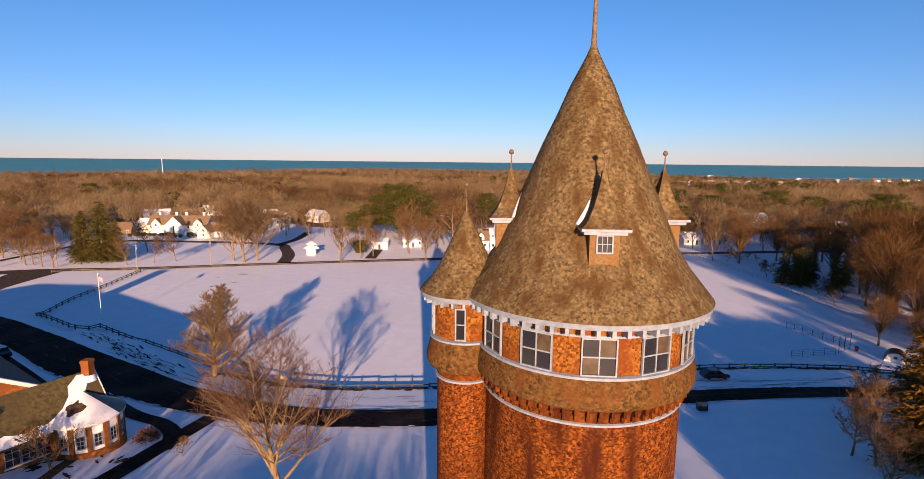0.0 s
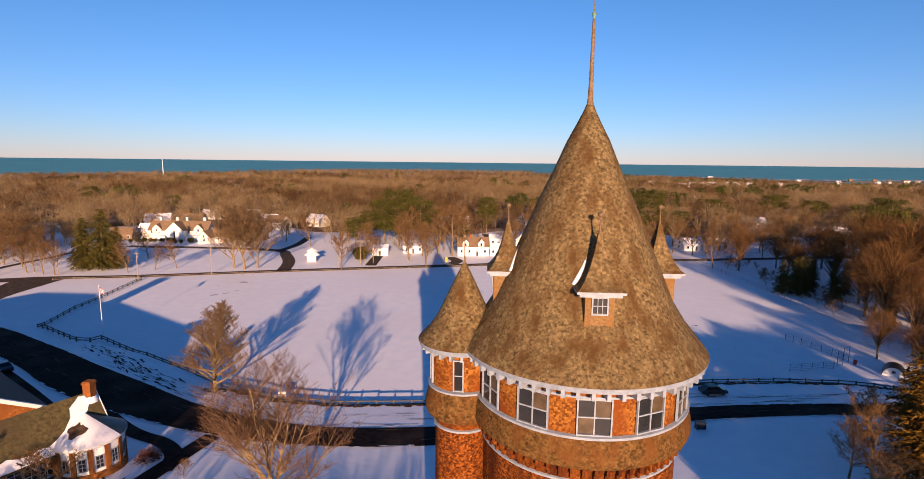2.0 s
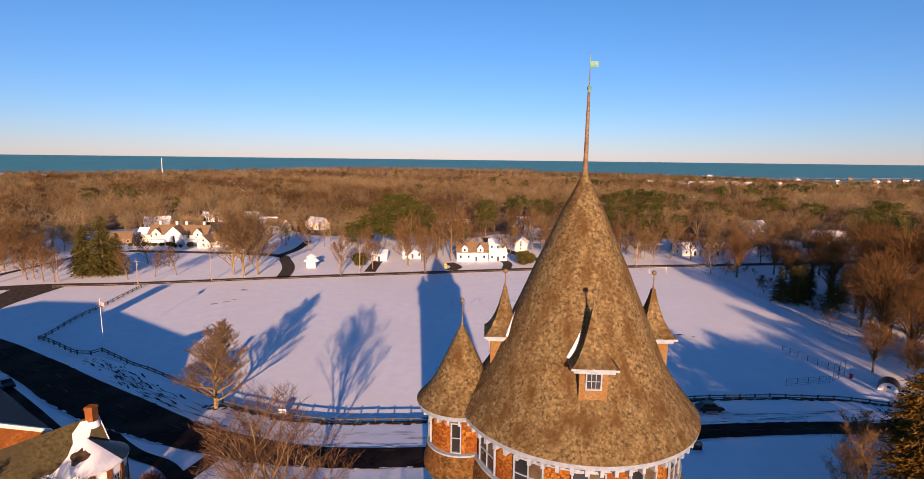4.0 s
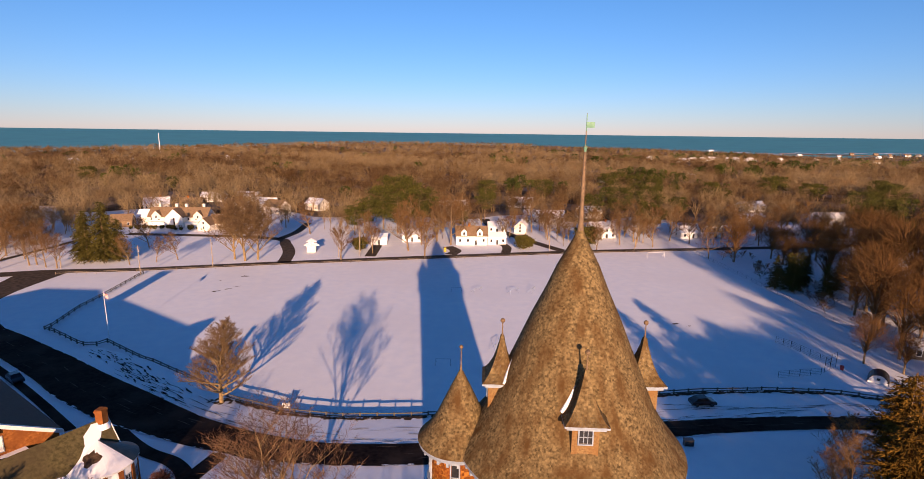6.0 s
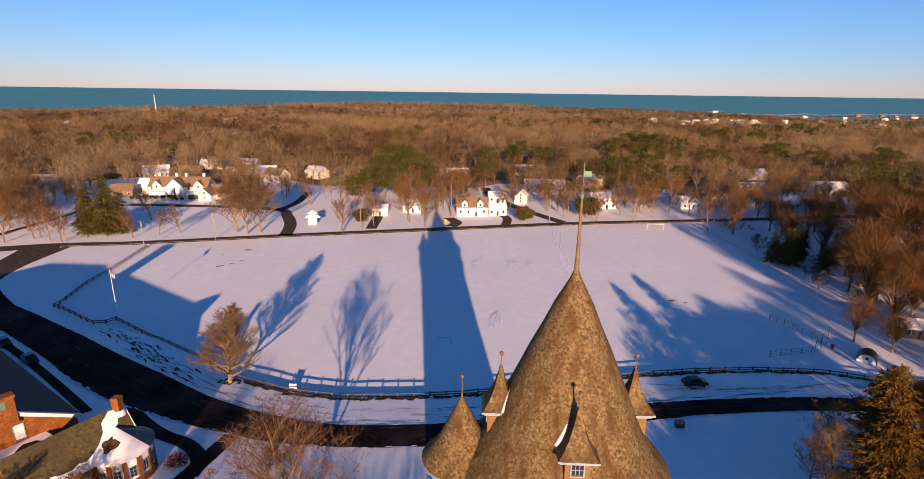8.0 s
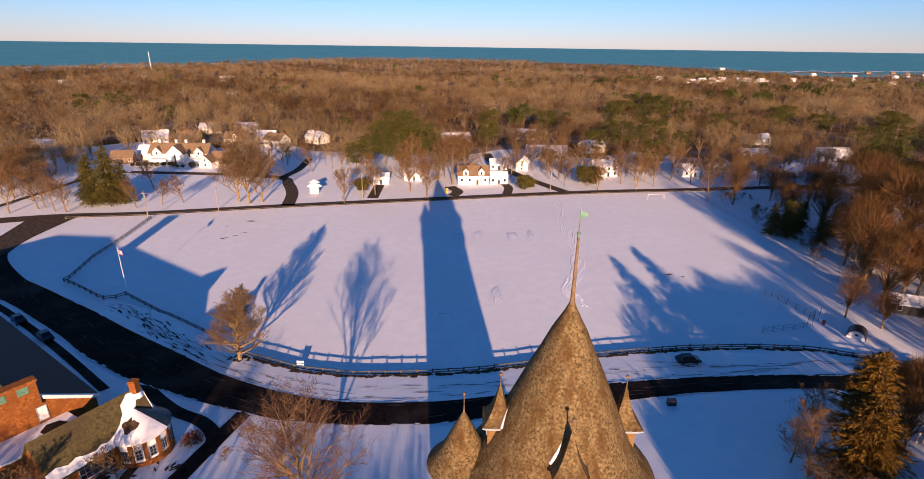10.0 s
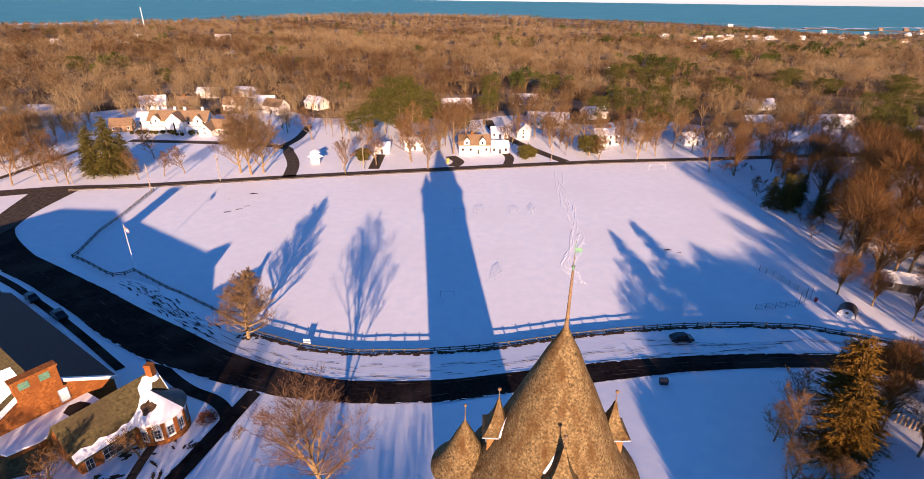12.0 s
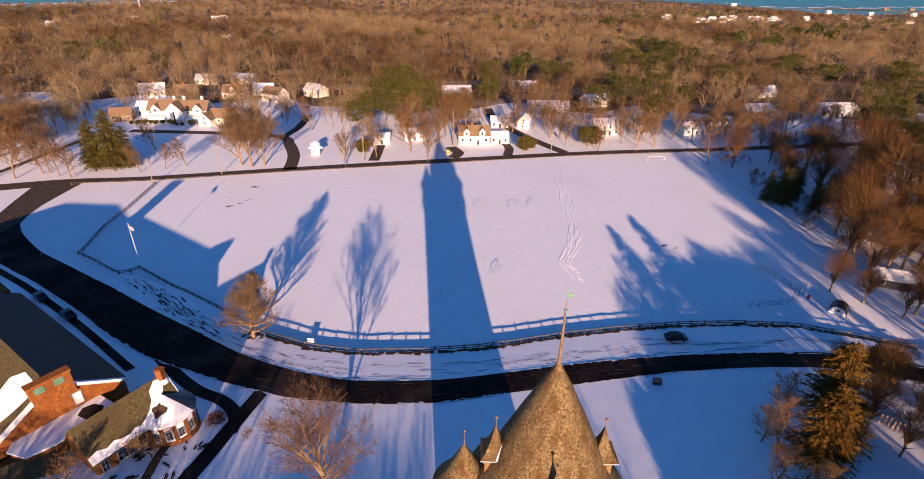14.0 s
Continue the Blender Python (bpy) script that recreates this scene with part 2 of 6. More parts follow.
def tri_mesh(name, verts, mat):
    """A mesh of loose triangles from an array of n x 3 x 3."""
    me = bpy.data.meshes.new(name)
    n = len(verts)
    me.vertices.add(n * 3)
    me.vertices.foreach_set("co", np.ascontiguousarray(verts, dtype=np.float32).ravel())
    me.loops.add(n * 3)
    me.loops.foreach_set("vertex_index", np.arange(n * 3, dtype=np.int32))
    me.polygons.add(n)
    me.polygons.foreach_set("loop_start", np.arange(0, n * 3, 3, dtype=np.int32))
    me.update(calc_edges=True)
    me.materials.append(mat)
    return me


def part(name, data, mat, parent, label="", smooth=False):
    """One mesh object under a thing or a part; data is a Shape or a mesh."""
    ob = new(name, data.mesh(name, mat, smooth) if isinstance(data, Shape) else data)
    ob.parent = parent
    return tagged(ob, label)


def thing(name, m, label, category, group="", kind=""):
    ob = new(name)
    ob.matrix_world = m
    return tagged(ob, label, category, group, kind)


def structure(name, data, mat, label="", category="", smooth=False):
    ob = new(name, data.mesh(name, mat, smooth) if isinstance(data, Shape) else data)
    return tagged(ob, label, category or name, kind="structure")


# ---- ground ----
FENCE_LINE = [(-108.5, 116.8), (-90.0, 108.0), (-72, 101.6), (-56.7, 93.0), (-46.7, 86.6), (-34.6, 82.6), (-24.9, 81.6), (-13.3, 82.5), (-1.6, 84.4), (6.8, 86.6), (16.7, 89.7), (29.7, 92.9), (42.9, 95.4), (56.1, 96.8), (68.7, 96.8), (78.4, 94.3), (92, 90)]


def fence_y(x):
    return float(np.interp(x, [p[0] for p in FENCE_LINE], [p[1] for p in FENCE_LINE]))


def gz(x, y):
    """Height of the ground: a flat field below a low bank, rising to the hill under the tower."""
    d = fence_y(x) + 0.5 - y
    if d <= 0:
        return 0.0
    t = min(d / 1.1, 1.0)
    bank = min(max((x + 128) / 22, 0.0), 1.0)
    return 1.12 * bank * t * t * (3 - 2 * t) + min(max(d - 1.1, 0) * 0.092, 5.8)


COAST_LINE = [(-6500, 800), (-1050, 860), (-888, 1000), (-835, 1040), (-807, 1120), (-725, 1280), (-600, 1700), (-450, 1950), (-50, 1950), (97, 1932), (324, 1859), (492, 1776), (610, 1608), (673, 1429), (708, 1237), (844, 1274), (1060, 1435), (6500, 1385)]


def coast(x):
    return float(np.interp(x, [p[0] for p in COAST_LINE], [p[1] for p in COAST_LINE]))


def ground_height(x, y):
    if y > 760:
        return -6.0 * min(1.0, max(0.0, (y - coast(x) + 20) / 60))
    return gz(x, y)


def stretch(x, y):
    """Rows beyond 600 m follow the shore."""
    return y if y <= 600 else 600 + (coast(x) - 600) * (y - 600) / 710 if y <= 1310 else coast(x) + y - 1310


def build_ground():
    near_x = list(np.arange(-140, 141, 4.0))
    xs = [-6500, -3500, -2000, -1200, -700, -450, -300, -220, -175] + near_x + [175, 220, 300, 450, 700, 1200, 2000, 3500, 6500]
    xs = sorted(set(xs) | set(range(-1380, -200, 60)) | set(range(240, 1400, 60)))
    ys = [-1500, -700, -300, -120, -60] + list(np.arange(-30, 84, 3.0)) + [85.5, 86.6, 87.0, 87.3, 87.6, 87.9, 88.2, 88.6, 89.5, 92] + list(np.arange(95, 130, 5.0)) + list(np.arange(132, 260, 8.0)) + [290, 350, 450, 600, 800, 1000, 1180, 1260, 1290, 1310, 1335, 1360, 1450, 2000, 3500, 4200]
    s = Shape()
    for y in ys:
        for x in xs:
            yy = stretch(x, y) + (fence_y(x) - 88) * max(0.0, 1 - abs(y - 88) / 60)
            s.v.append((x, yy, ground_height(x, yy)))
    n = len(xs)
    for j in range(len(ys) - 1):
        s.f.extend((j * n + i, j * n + i + 1, (j + 1) * n + i + 1, (j + 1) * n + i) for i in range(n - 1))
    structure("ground", s, SNOW, "snow-covered ground with long blue shadows", "ground", smooth=True)
    w = Shape()
    ys = [780, 1200, 1500, 2000, 2600, 3200, 3800, 4400, 4900]
    xs = list(np.linspace(-6500, 6500, 40))
    for y in ys:
        w.v.extend((x, y, -1.5 + 27 * max(0, (y - 1500) / 3400) ** 1.5) for x in xs)
    n = len(xs)
    for j in range(len(ys) - 1):
        w.f.extend((j * n + i, j * n + i + 1, (j + 1) * n + i + 1, (j + 1) * n + i) for i in range(n - 1))
    structure("water", w, SEA, "teal sea reaching the horizon", "sea", smooth=True)


def strip(name, left, right, mat, label, category="road", lift=0.06, cross=4):
    """A ribbon of ground between two lines of points of equal count."""
    s = Shape()
    pl, pr = smooth_line(left), smooth_line(right)
    rows = min(len(pl), len(pr))
    for i in range(rows):
        a, b = pl[i], pr[i]
        for j in range(cross + 1):
            x, y = a[0] + (b[0] - a[0]) * j / cross, a[1] + (b[1] - a[1]) * j / cross
            s.v.append((x, y, ground_height(x, y) + lift))
    for i in range(rows - 1):
        for j in range(cross):
            k = i * (cross + 1) + j
            s.f.append((k, k + 1, k + cross + 2, k + cross + 1))
    return structure(name, s, mat, label, category)


def smooth_line(pts, step=6):
    """A smooth curve through the points."""
    out = []
    p = [Vector((*q, 0)) for q in pts]
    for i in range(len(p) - 1):
        a, b, c, d = p[max(i - 1, 0)], p[i], p[i + 1], p[min(i + 2, len(p) - 1)]
        for k in range(step):
            t = k / step
            q = 0.5 * (2 * b + (c - a) * t + (2 * a - 5 * b + 4 * c - d) * t * t + (3 * b - a - 3 * c + d) * t ** 3)
            out.append((q.x, q.y))
    out.append((p[-1].x, p[-1].y))
    return out


def offset_line(line, w):
    """A line shifted to its left by w."""
    out = []
    for i, (x, y) in enumerate(line):
        a, b = line[max(i - 1, 0)], line[min(i + 1, len(line) - 1)]
        d = math.hypot(b[0] - a[0], b[1] - a[1]) or 1
        out.append((x - (b[1] - a[1]) / d * w, y + (b[0] - a[0]) / d * w))
    return out


def lane(name, line, width, mat, label, category="road", lift=0.06):
    return strip(name, offset_line(line, width / 2), offset_line(line, -width / 2), mat, label, category, lift)


build_ground()


def build_woodland_floor():
    """Leaf litter with thin snow under the woods."""
    s = Shape()
    xs = list(np.linspace(-1.25, 1.25, 70))
    ys = [305, 330, 350, 380, 460, 600, 800, 1000, 1175, 1260, 1285, 1300]
    for y in ys:
        for x in xs:
            px = x * (min(y, 900) + 60)
            py = y + 12 * math.sin(x * 31) if y < 320 else stretch(px, y)
            s.v.append((px, py, ground_height(px, py) + 0.15))
    n = len(xs)
    for j in range(len(ys) - 1):
        s.f.extend((j * n + i, j * n + i + 1, (j + 1) * n + i + 1, (j + 1) * n + i) for i in range(n - 1))
    structure("ground_woods", s, FLOOR, "leaf litter and thin snow under the woods", "ground")


build_woodland_floor()


# ---- the tower ----
def shingles(profile, exposure, width, rng, holes=(), a0=0.0, a1=360.0, lift=0.022, centre=(0, 0)):
    """Overlapping pieces in courses on a surface of revolution; profile from its foot upwards."""
    s = Shape()
    p = [Vector(q) for q in profile]
    lengths = [0.0]
    for i in range(len(p) - 1):
        lengths.append(lengths[-1] + (p[i + 1] - p[i]).length)

    def at(d):
        for i in range(len(p) - 1):
            if d <= lengths[i + 1] or i == len(p) - 2:
                t = min((d - lengths[i]) / (lengths[i + 1] - lengths[i]), 1.0)
                q = p[i].lerp(p[i + 1], t)
                u = (p[i + 1] - p[i]).normalized()
                return q, Vector((u.y, -u.x))
    courses = max(1, round(lengths[-1] / exposure))
    step = lengths[-1] / courses
    for c in range(courses):
        low, n0 = at(c * step)
        top, n1 = at((c + 1) * step)
        r = max(low.x, 0.08)
        count = max(5, round(radians(a1 - a0) * r / width))
        cuts = sorted((i + rng.uniform(-0.22, 0.22)) / count for i in range(count))
        shift = rng.random() / count
        for i in range(count):
            b, e = cuts[i], cuts[(i + 1) % count] + (1 if i == count - 1 else 0)
            wa, wb = a0 + (a1 - a0) * (b + shift) + 0.06 / r, a0 + (a1 - a0) * (e + shift)
            wm, zm = (wa + wb) / 2 % 360, (low.y + top.y) / 2
            if any((wm - h0) % 360 < (h1 - h0) % 360 and z0 < zm < z1 for h0, h1, z0, z1 in holes):
                continue
            k = lift * rng.uniform(0.7, 1.3)
            drop = rng.uniform(0.0, 0.12) * step
            ql, qi, qt = low + n0 * k - (top - low).normalized() * drop, low + n0 * 0.002, top + n1 * 0.004
            pts = []
            for w in (wa, wb):
                cw, sw = math.cos(radians(w)), math.sin(radians(w))
                pts.append([(centre[0] + q.x * cw, centre[1] + q.x * sw, q.y) for q in (qi, ql, qt)])
            m = len(s.v)
            s.v.extend(pts[0] + pts[1])
            s.f.extend(((m + 1, m + 4, m + 5, m + 2), (m, m + 3, m + 4, m + 1)))
    return s


def radial(angle, r=0.0, z=0.0):
    """A frame whose x points outwards at that angle."""
    return Matrix.Rotation(radians(angle), 4, "Z") @ Matrix.Translation((r, 0, z))


def ring(name, profile, mat, parent, label="", sides=96, centre=(0, 0)):
    return part(name, Shape().revolve(profile, sides, centre), mat, parent, label, smooth=False)


def window_unit(parent, m, w, h, cols, rows, bar=0.045, glass=None, frame_label="white painted window frame"):
    """A glazed window; m has x outwards, y across, z up, at the middle of its foot."""
    f = Shape()
    e = 0.07
    for lo, hi in (((-0.06, -w / 2, 0), (0.05, -w / 2 + e, h)), ((-0.06, w / 2 - e, 0), (0.05, w / 2, h)),
                   ((-0.06, -w / 2 + e, 0), (0.055, w / 2 - e, e)), ((-0.06, -w / 2 + e, h - e), (0.05, w / 2 - e, h))):
        f.box(lo, hi, m)
    fr = part("window", f, TRIM, parent, frame_label)
    iw, ih = w - 2 * e, h - 2 * e
    for i in range(1, cols):
        y = -w / 2 + e + iw * i / cols
        part("glazing_bar", Shape().box((-0.02, y - bar / 2, e), (0.035, y + bar / 2, h - e), m), TRIM, fr)
    for j in range(1, rows):
        z = e + ih * j / rows
        part("glazing_bar", Shape().box((-0.02, -w / 2 + e, z - bar / 2), (0.031, w / 2 - e, z + bar / 2), m), TRIM, fr)
    for i in range(cols):
        for j in range(rows):
            y, z = -w / 2 + e + iw * i / cols, e + ih * j / rows
            part("pane", Shape().box((-0.03, y + bar / 2, z + bar / 2), (-0.015, y + iw / cols - bar / 2, z + ih / rows - bar / 2), m), glass(i, j) if glass else GLASS, fr)
    return fr


TOWER = (5.46, 28.15)
TOWER_BASE = 6.8
ROOF_PROFILE = [(6.66, 32.0), (6.1, 32.7), (5.45, 33.5), (4.75, 34.6), (3.85, 36.75), (3.15, 38.35), (2.48, 39.95), (1.75, 41.5), (1.14, 42.95), (0.72, 43.75), (0.36, 44.45), (0.16, 44.95)]
TURRET_AT = (-6.55, 0.2)
TURRET_ROOF = [(2.58, 31.85), (1.98, 32.5), (1.5, 33.2), (1.1, 34.05), (0.62, 35.1), (0.3, 35.75), (0.1, 36.2)]


def finial(parent, x, y, z0, z1, r=0.14, mat=None):
    f = part("finial", Shape().revolve([(0.09, z0 - 0.25), (0.06, z0), (0.035, z0 + 0.3), (0.03, z1 - r)], 8, (x, y)), mat or RUST, parent, "thin rusty iron finial")
    part("ball", Shape().ball((x, y, z1), r), RUST, f, smooth=True)


def build_tower():
    rng = random.Random(4)
    base = thing("water_tower", pose(*TOWER, TOWER_BASE), "tall round shingled brick water tower with conical roof", "tower")

    def down(ob):
        ob.matrix_parent_inverse = Matrix.Translation((0, 0, -TOWER_BASE))
    # shaft
    part("lower_shaft", Shape().revolve([(6.0, 6.5), (5.75, 12.0), (5.36, 20.0), (5.36, 26.9)], 72), BRICK, base, "orange-red brick round shaft")
    part("brickwork", shingles([(5.37, 19.0), (5.37, 26.66)], 0.08, 0.11, rng, lift=0.014), BRICK, base, "weathered orange brick courses")["kind"] = "stuff"
    ring("string_course", [(5.36, 26.64), (5.5, 26.66), (5.5, 26.76), (5.4, 26.8)], TRIM, base, "thin white painted ring")
    ring("cove", [(5.39, 26.76), (5.42, 27.05), (5.5, 27.35), (5.7, 27.6)], BRICK, base)
    for i in range(64):
        b = Shape().prism([(5.38, -0.075), (5.8, -0.075), (5.8, 0.075), (5.38, 0.075)], 27.25, 27.62, radial(i * 360 / 64))
        b.prism([(5.38, -0.075), (5.62, -0.075), (5.62, 0.075), (5.38, 0.075)], 26.92, 27.25, radial(i * 360 / 64))
        part("corbel", b, BRICK, base)
    skirt = [(5.5, 27.58), (5.8, 27.6), (5.98, 27.74), (6.06, 27.98), (6.04, 28.35), (5.93, 28.8), (5.84, 29.14)]
    ring("skirt_core", skirt, SHINGLE_SKIRT, base)
    part("skirt", shingles(skirt, 0.095, 0.105, rng), SHINGLE_SKIRT, base, "flared skirt of brown wood shingles")["kind"] = "stuff"
    ring("sill", [(5.7, 29.12), (5.93, 29.14), (5.93, 29.26), (5.74, 29.3)], TRIM, base, "white painted sill ring")
    # drum with windows
    angles = [-150.5, -121.3, -92.1, -64.0, -36.5, -8, 21, 50, 79, 108, 137]
    holes = [(a - 8.3, a + 8.3, 29.3, 31.12) for a in angles]
    ring("drum", [(5.66, 29.0), (5.66, 31.8)], SHINGLE_WALL, base)
    part("drum_shingles", shingles([(5.7, 29.28), (5.7, 31.5)], 0.1, 0.105, rng, holes), SHINGLE_WALL, base, "orange cedar shingles between the windows")["kind"] = "stuff"
    for a in angles:
        tint = {(i, j): rng.random() for i in range(2) for j in range(2)}
        window_unit(base, radial(a, 5.76, 29.3), 1.64, 1.82, 2, 2, 0.06, lambda i, j: BROWN_PANE if tint[(i, j)] > 0.72 else GLASS)
    # shade under the eaves, given by the brown shingle colour on this band
    ring("frieze", [(5.72, 31.14), (5.8, 31.14), (5.8, 31.7)], SHINGLE_WALL, base)
    ring("architrave", [(5.8, 31.14), (5.85, 31.14), (5.85, 31.24), (5.8, 31.26)], TRIM, base)
    ring("soffit", [(5.8, 31.66), (6.5, 31.7), (6.56, 31.72), (6.62, 31.74), (6.68, 31.97), (6.6, 32.05)], TRIM, base, "white painted eaves board")
    for i in range(60):
        part("bracket", Shape().prism([(5.82, -0.09), (6.52, -0.09), (6.52, 0.09), (5.82, 0.09)], 31.36, 31.7, radial(i * 6 + 2)), TRIM, base)
    # roof
    part("roof_core", Shape().revolve(ROOF_PROFILE, 96), SHINGLE_ROOF, base)
    part("roof", shingles(ROOF_PROFILE, 0.1, 0.105, rng), SHINGLE_ROOF, base, "steep conical roof of weathered brown shingles")["kind"] = "stuff"
    spire = part("spire", Shape().revolve([(0.2, 44.75), (0.15, 45.2), (0.12, 46.0), (0.1, 47.6), (0.075, 49.1), (0.07, 49.3), (0.12, 49.5), (0.03, 49.52), (0.022, 51.2), (0.001, 51.25)], 12), RUST, base, "slim rusty copper spire")
    part("vane", Shape().box((0.02, -0.012, 50.48), (0.42, 0.012, 50.78), Matrix.Rotation(radians(-12), 4, "Z")), COPPER, spire, "green copper weather vane flag")
    part("cup", Shape().revolve([(0.06, 48.9), (0.075, 49.3), (0.13, 49.48), (0.06, 49.52), (0.028, 49.6), (0.024, 51.2)], 12), COPPER, spire, "green copper collar and rod")
    # dormers
    for a, valley in ((-90.5, -1), (180, 1), (4, 0), (90, 0)):
        m = radial(a)
        sh = Shape()
        sizes = [(1.12, 36.02), (0.95, 36.16), (0.72, 36.5), (0.5, 36.98), (0.32, 37.55), (0.18, 38.1), (0.09, 38.6)]
        for (h0, z0), (h1, z1) in zip(sizes, sizes[1:]):
            n = max(1, round((z1 - z0 + h0 - h1) / 0.15))
            for k in range(n):
                g0, g1 = h0 + (h1 - h0) * k / n, h0 + (h1 - h0) * (k + 1) / n
                y0, y1 = z0 + (z1 - z0) * k / n, z0 + (z1 - z0) * (k + 1) / n
                for q in range(4):
                    r = Matrix.Translation((4.15, 0, 0)) @ Matrix.Rotation(q * math.pi / 2, 4, "Z")
                    cnt = max(1, round(2 * g0 / 0.16))
                    for i in range(cnt):
                        u0, u1 = -1 + 2 * i / cnt, -1 + 2 * (i + 1) / cnt
                        o = rng.uniform(0.006, 0.022)
                        sh.face(*[m @ r @ Vector(v) for v in ((g0 + o, u0 * g0, y0), (g0 + o, u1 * g0 - 0.006, y0), (g1, u1 * g1 - 0.006, y1), (g1, u0 * g1, y1))])
        dorm = part("dormer", sh, SHINGLE_ROOF, base, "small dormer with bell-cast shingled roof")
        part("dormer_cornice", Shape().prism([(2.6, -1.12), (5.27, -1.12), (5.27, 1.12), (2.6, 1.12)], 35.9, 36.03, m).prism([(2.6, -0.98), (5.12, -0.98), (5.12, 0.98), (2.6, 0.98)], 35.74, 35.9, m), TRIM, dorm, "white painted cornice")
        part("dormer_body", Shape().prism([(2.6, -0.68), (4.92, -0.68), (4.92, 0.68), (2.6, 0.68)], 34.2, 35.74, m), DORMER_WALL, dorm)
        window_unit(dorm, m @ Matrix.Translation((4.95, 0.0, 34.86)), 0.78, 0.88, 3, 2, 0.03)
        p = m @ Vector((4.15, 0, 0))
        finial(dorm, p.x, p.y, 38.6, 39.5)
        if valley:
            line = [(4.02, 1.12, 36.06), (3.84, 0.86, 36.4), (3.68, 0.62, 36.85), (3.52, 0.42, 37.4)]
            part("snow_patch", Shape().tube([m @ Vector((x, valley * y, z)) for x, y, z in line], [0.1, 0.15, 0.12, 0.03], 6), SNOW, dorm, "snow caught in the roof valley")
    # stair turret
    tx, ty = TURRET_AT
    tur = part("turret", Shape().revolve([(1.8, 6.5), (1.58, 19.0), (1.58, 27.0)], 36, TURRET_AT), BRICK, base, "slim round stair turret of brick")
    part("turret_brickwork", shingles([(1.59, 18.5), (1.59, 26.82)], 0.08, 0.11, rng, centre=TURRET_AT, lift=0.014), BRICK, tur)["kind"] = "stuff"
    ring("turret_ring", [(1.58, 26.8), (1.72, 26.82), (1.72, 26.93), (1.6, 26.96)], TRIM, tur, "", 40, TURRET_AT)
    ring("turret_cove", [(1.6, 26.92), (1.64, 27.15), (1.75, 27.35), (1.92, 27.46)], BRICK, tur, "", 40, TURRET_AT)
    tskirt = [(1.85, 27.42), (2.06, 27.55), (2.2, 27.85), (2.18, 28.2), (2.05, 28.7), (1.95, 29.18)]
    ring("turret_skirt_core", tskirt, SHINGLE_SKIRT, tur, "", 40, TURRET_AT)
    part("turret_skirt", shingles(tskirt, 0.105, 0.13, rng, centre=TURRET_AT), SHINGLE_SKIRT, tur, "flared skirt of brown shingles")["kind"] = "stuff"
    ring("turret_sill", [(1.8, 29.16), (2.04, 29.18), (2.04, 29.28), (1.82, 29.32)], TRIM, tur, "", 40, TURRET_AT)
    ring("turret_drum", [(1.78, 29.1), (1.78, 31.6)], SHINGLE_WALL, tur, "", 40, TURRET_AT)
    th = [(a - 9, a + 9, 29.3, 31.2) for a in (-96, -165, 120)]
    part("turret_shingles", shingles([(1.81, 29.3), (1.81, 31.4)], 0.11, 0.13, rng, th, centre=TURRET_AT), SHINGLE_WALL, tur, "orange cedar shingles")["kind"] = "stuff"
    for a in (-96, -165, 120):
        window_unit(tur, Matrix.Translation((tx, ty, 0)) @ radial(a, 1.86, 29.36), 0.6, 1.8, 1, 2, 0.05)
    ring("turret_soffit", [(1.8, 31.5), (2.42, 31.55), (2.52, 31.58), (2.6, 31.8), (2.5, 31.9)], TRIM, tur, "white painted eaves board", 48, TURRET_AT)
    for i in range(24):
        part("turret_bracket", Shape().prism([(1.8, -0.07), (2.4, -0.07), (2.4, 0.07), (1.8, 0.07)], 31.26, 31.54, Matrix.Translation((tx, ty, 0)) @ radial(i * 15)), TRIM, tur)
    part("turret_roof_core", Shape().revolve(TURRET_ROOF, 48, TURRET_AT), SHINGLE_ROOF, tur)
    part("turret_roof", shingles(TURRET_ROOF, 0.11, 0.13, rng, centre=TURRET_AT), SHINGLE_ROOF, tur, "conical roof of weathered brown shingles")["kind"] = "stuff"
    part("turret_snow", Shape().tube([(tx + 1.7, ty - 1.2, 32.5), (tx + 1.35, ty - 1.0, 33.0), (tx + 1.15, ty - 0.9, 33.4)], [0.12, 0.15, 0.05], 6), SNOW, tur, "snow caught between the roofs")
    finial(tur, tx, ty, 36.3, 37.7, 0.12)
    for ob in base.children:
        down(ob)


build_tower()


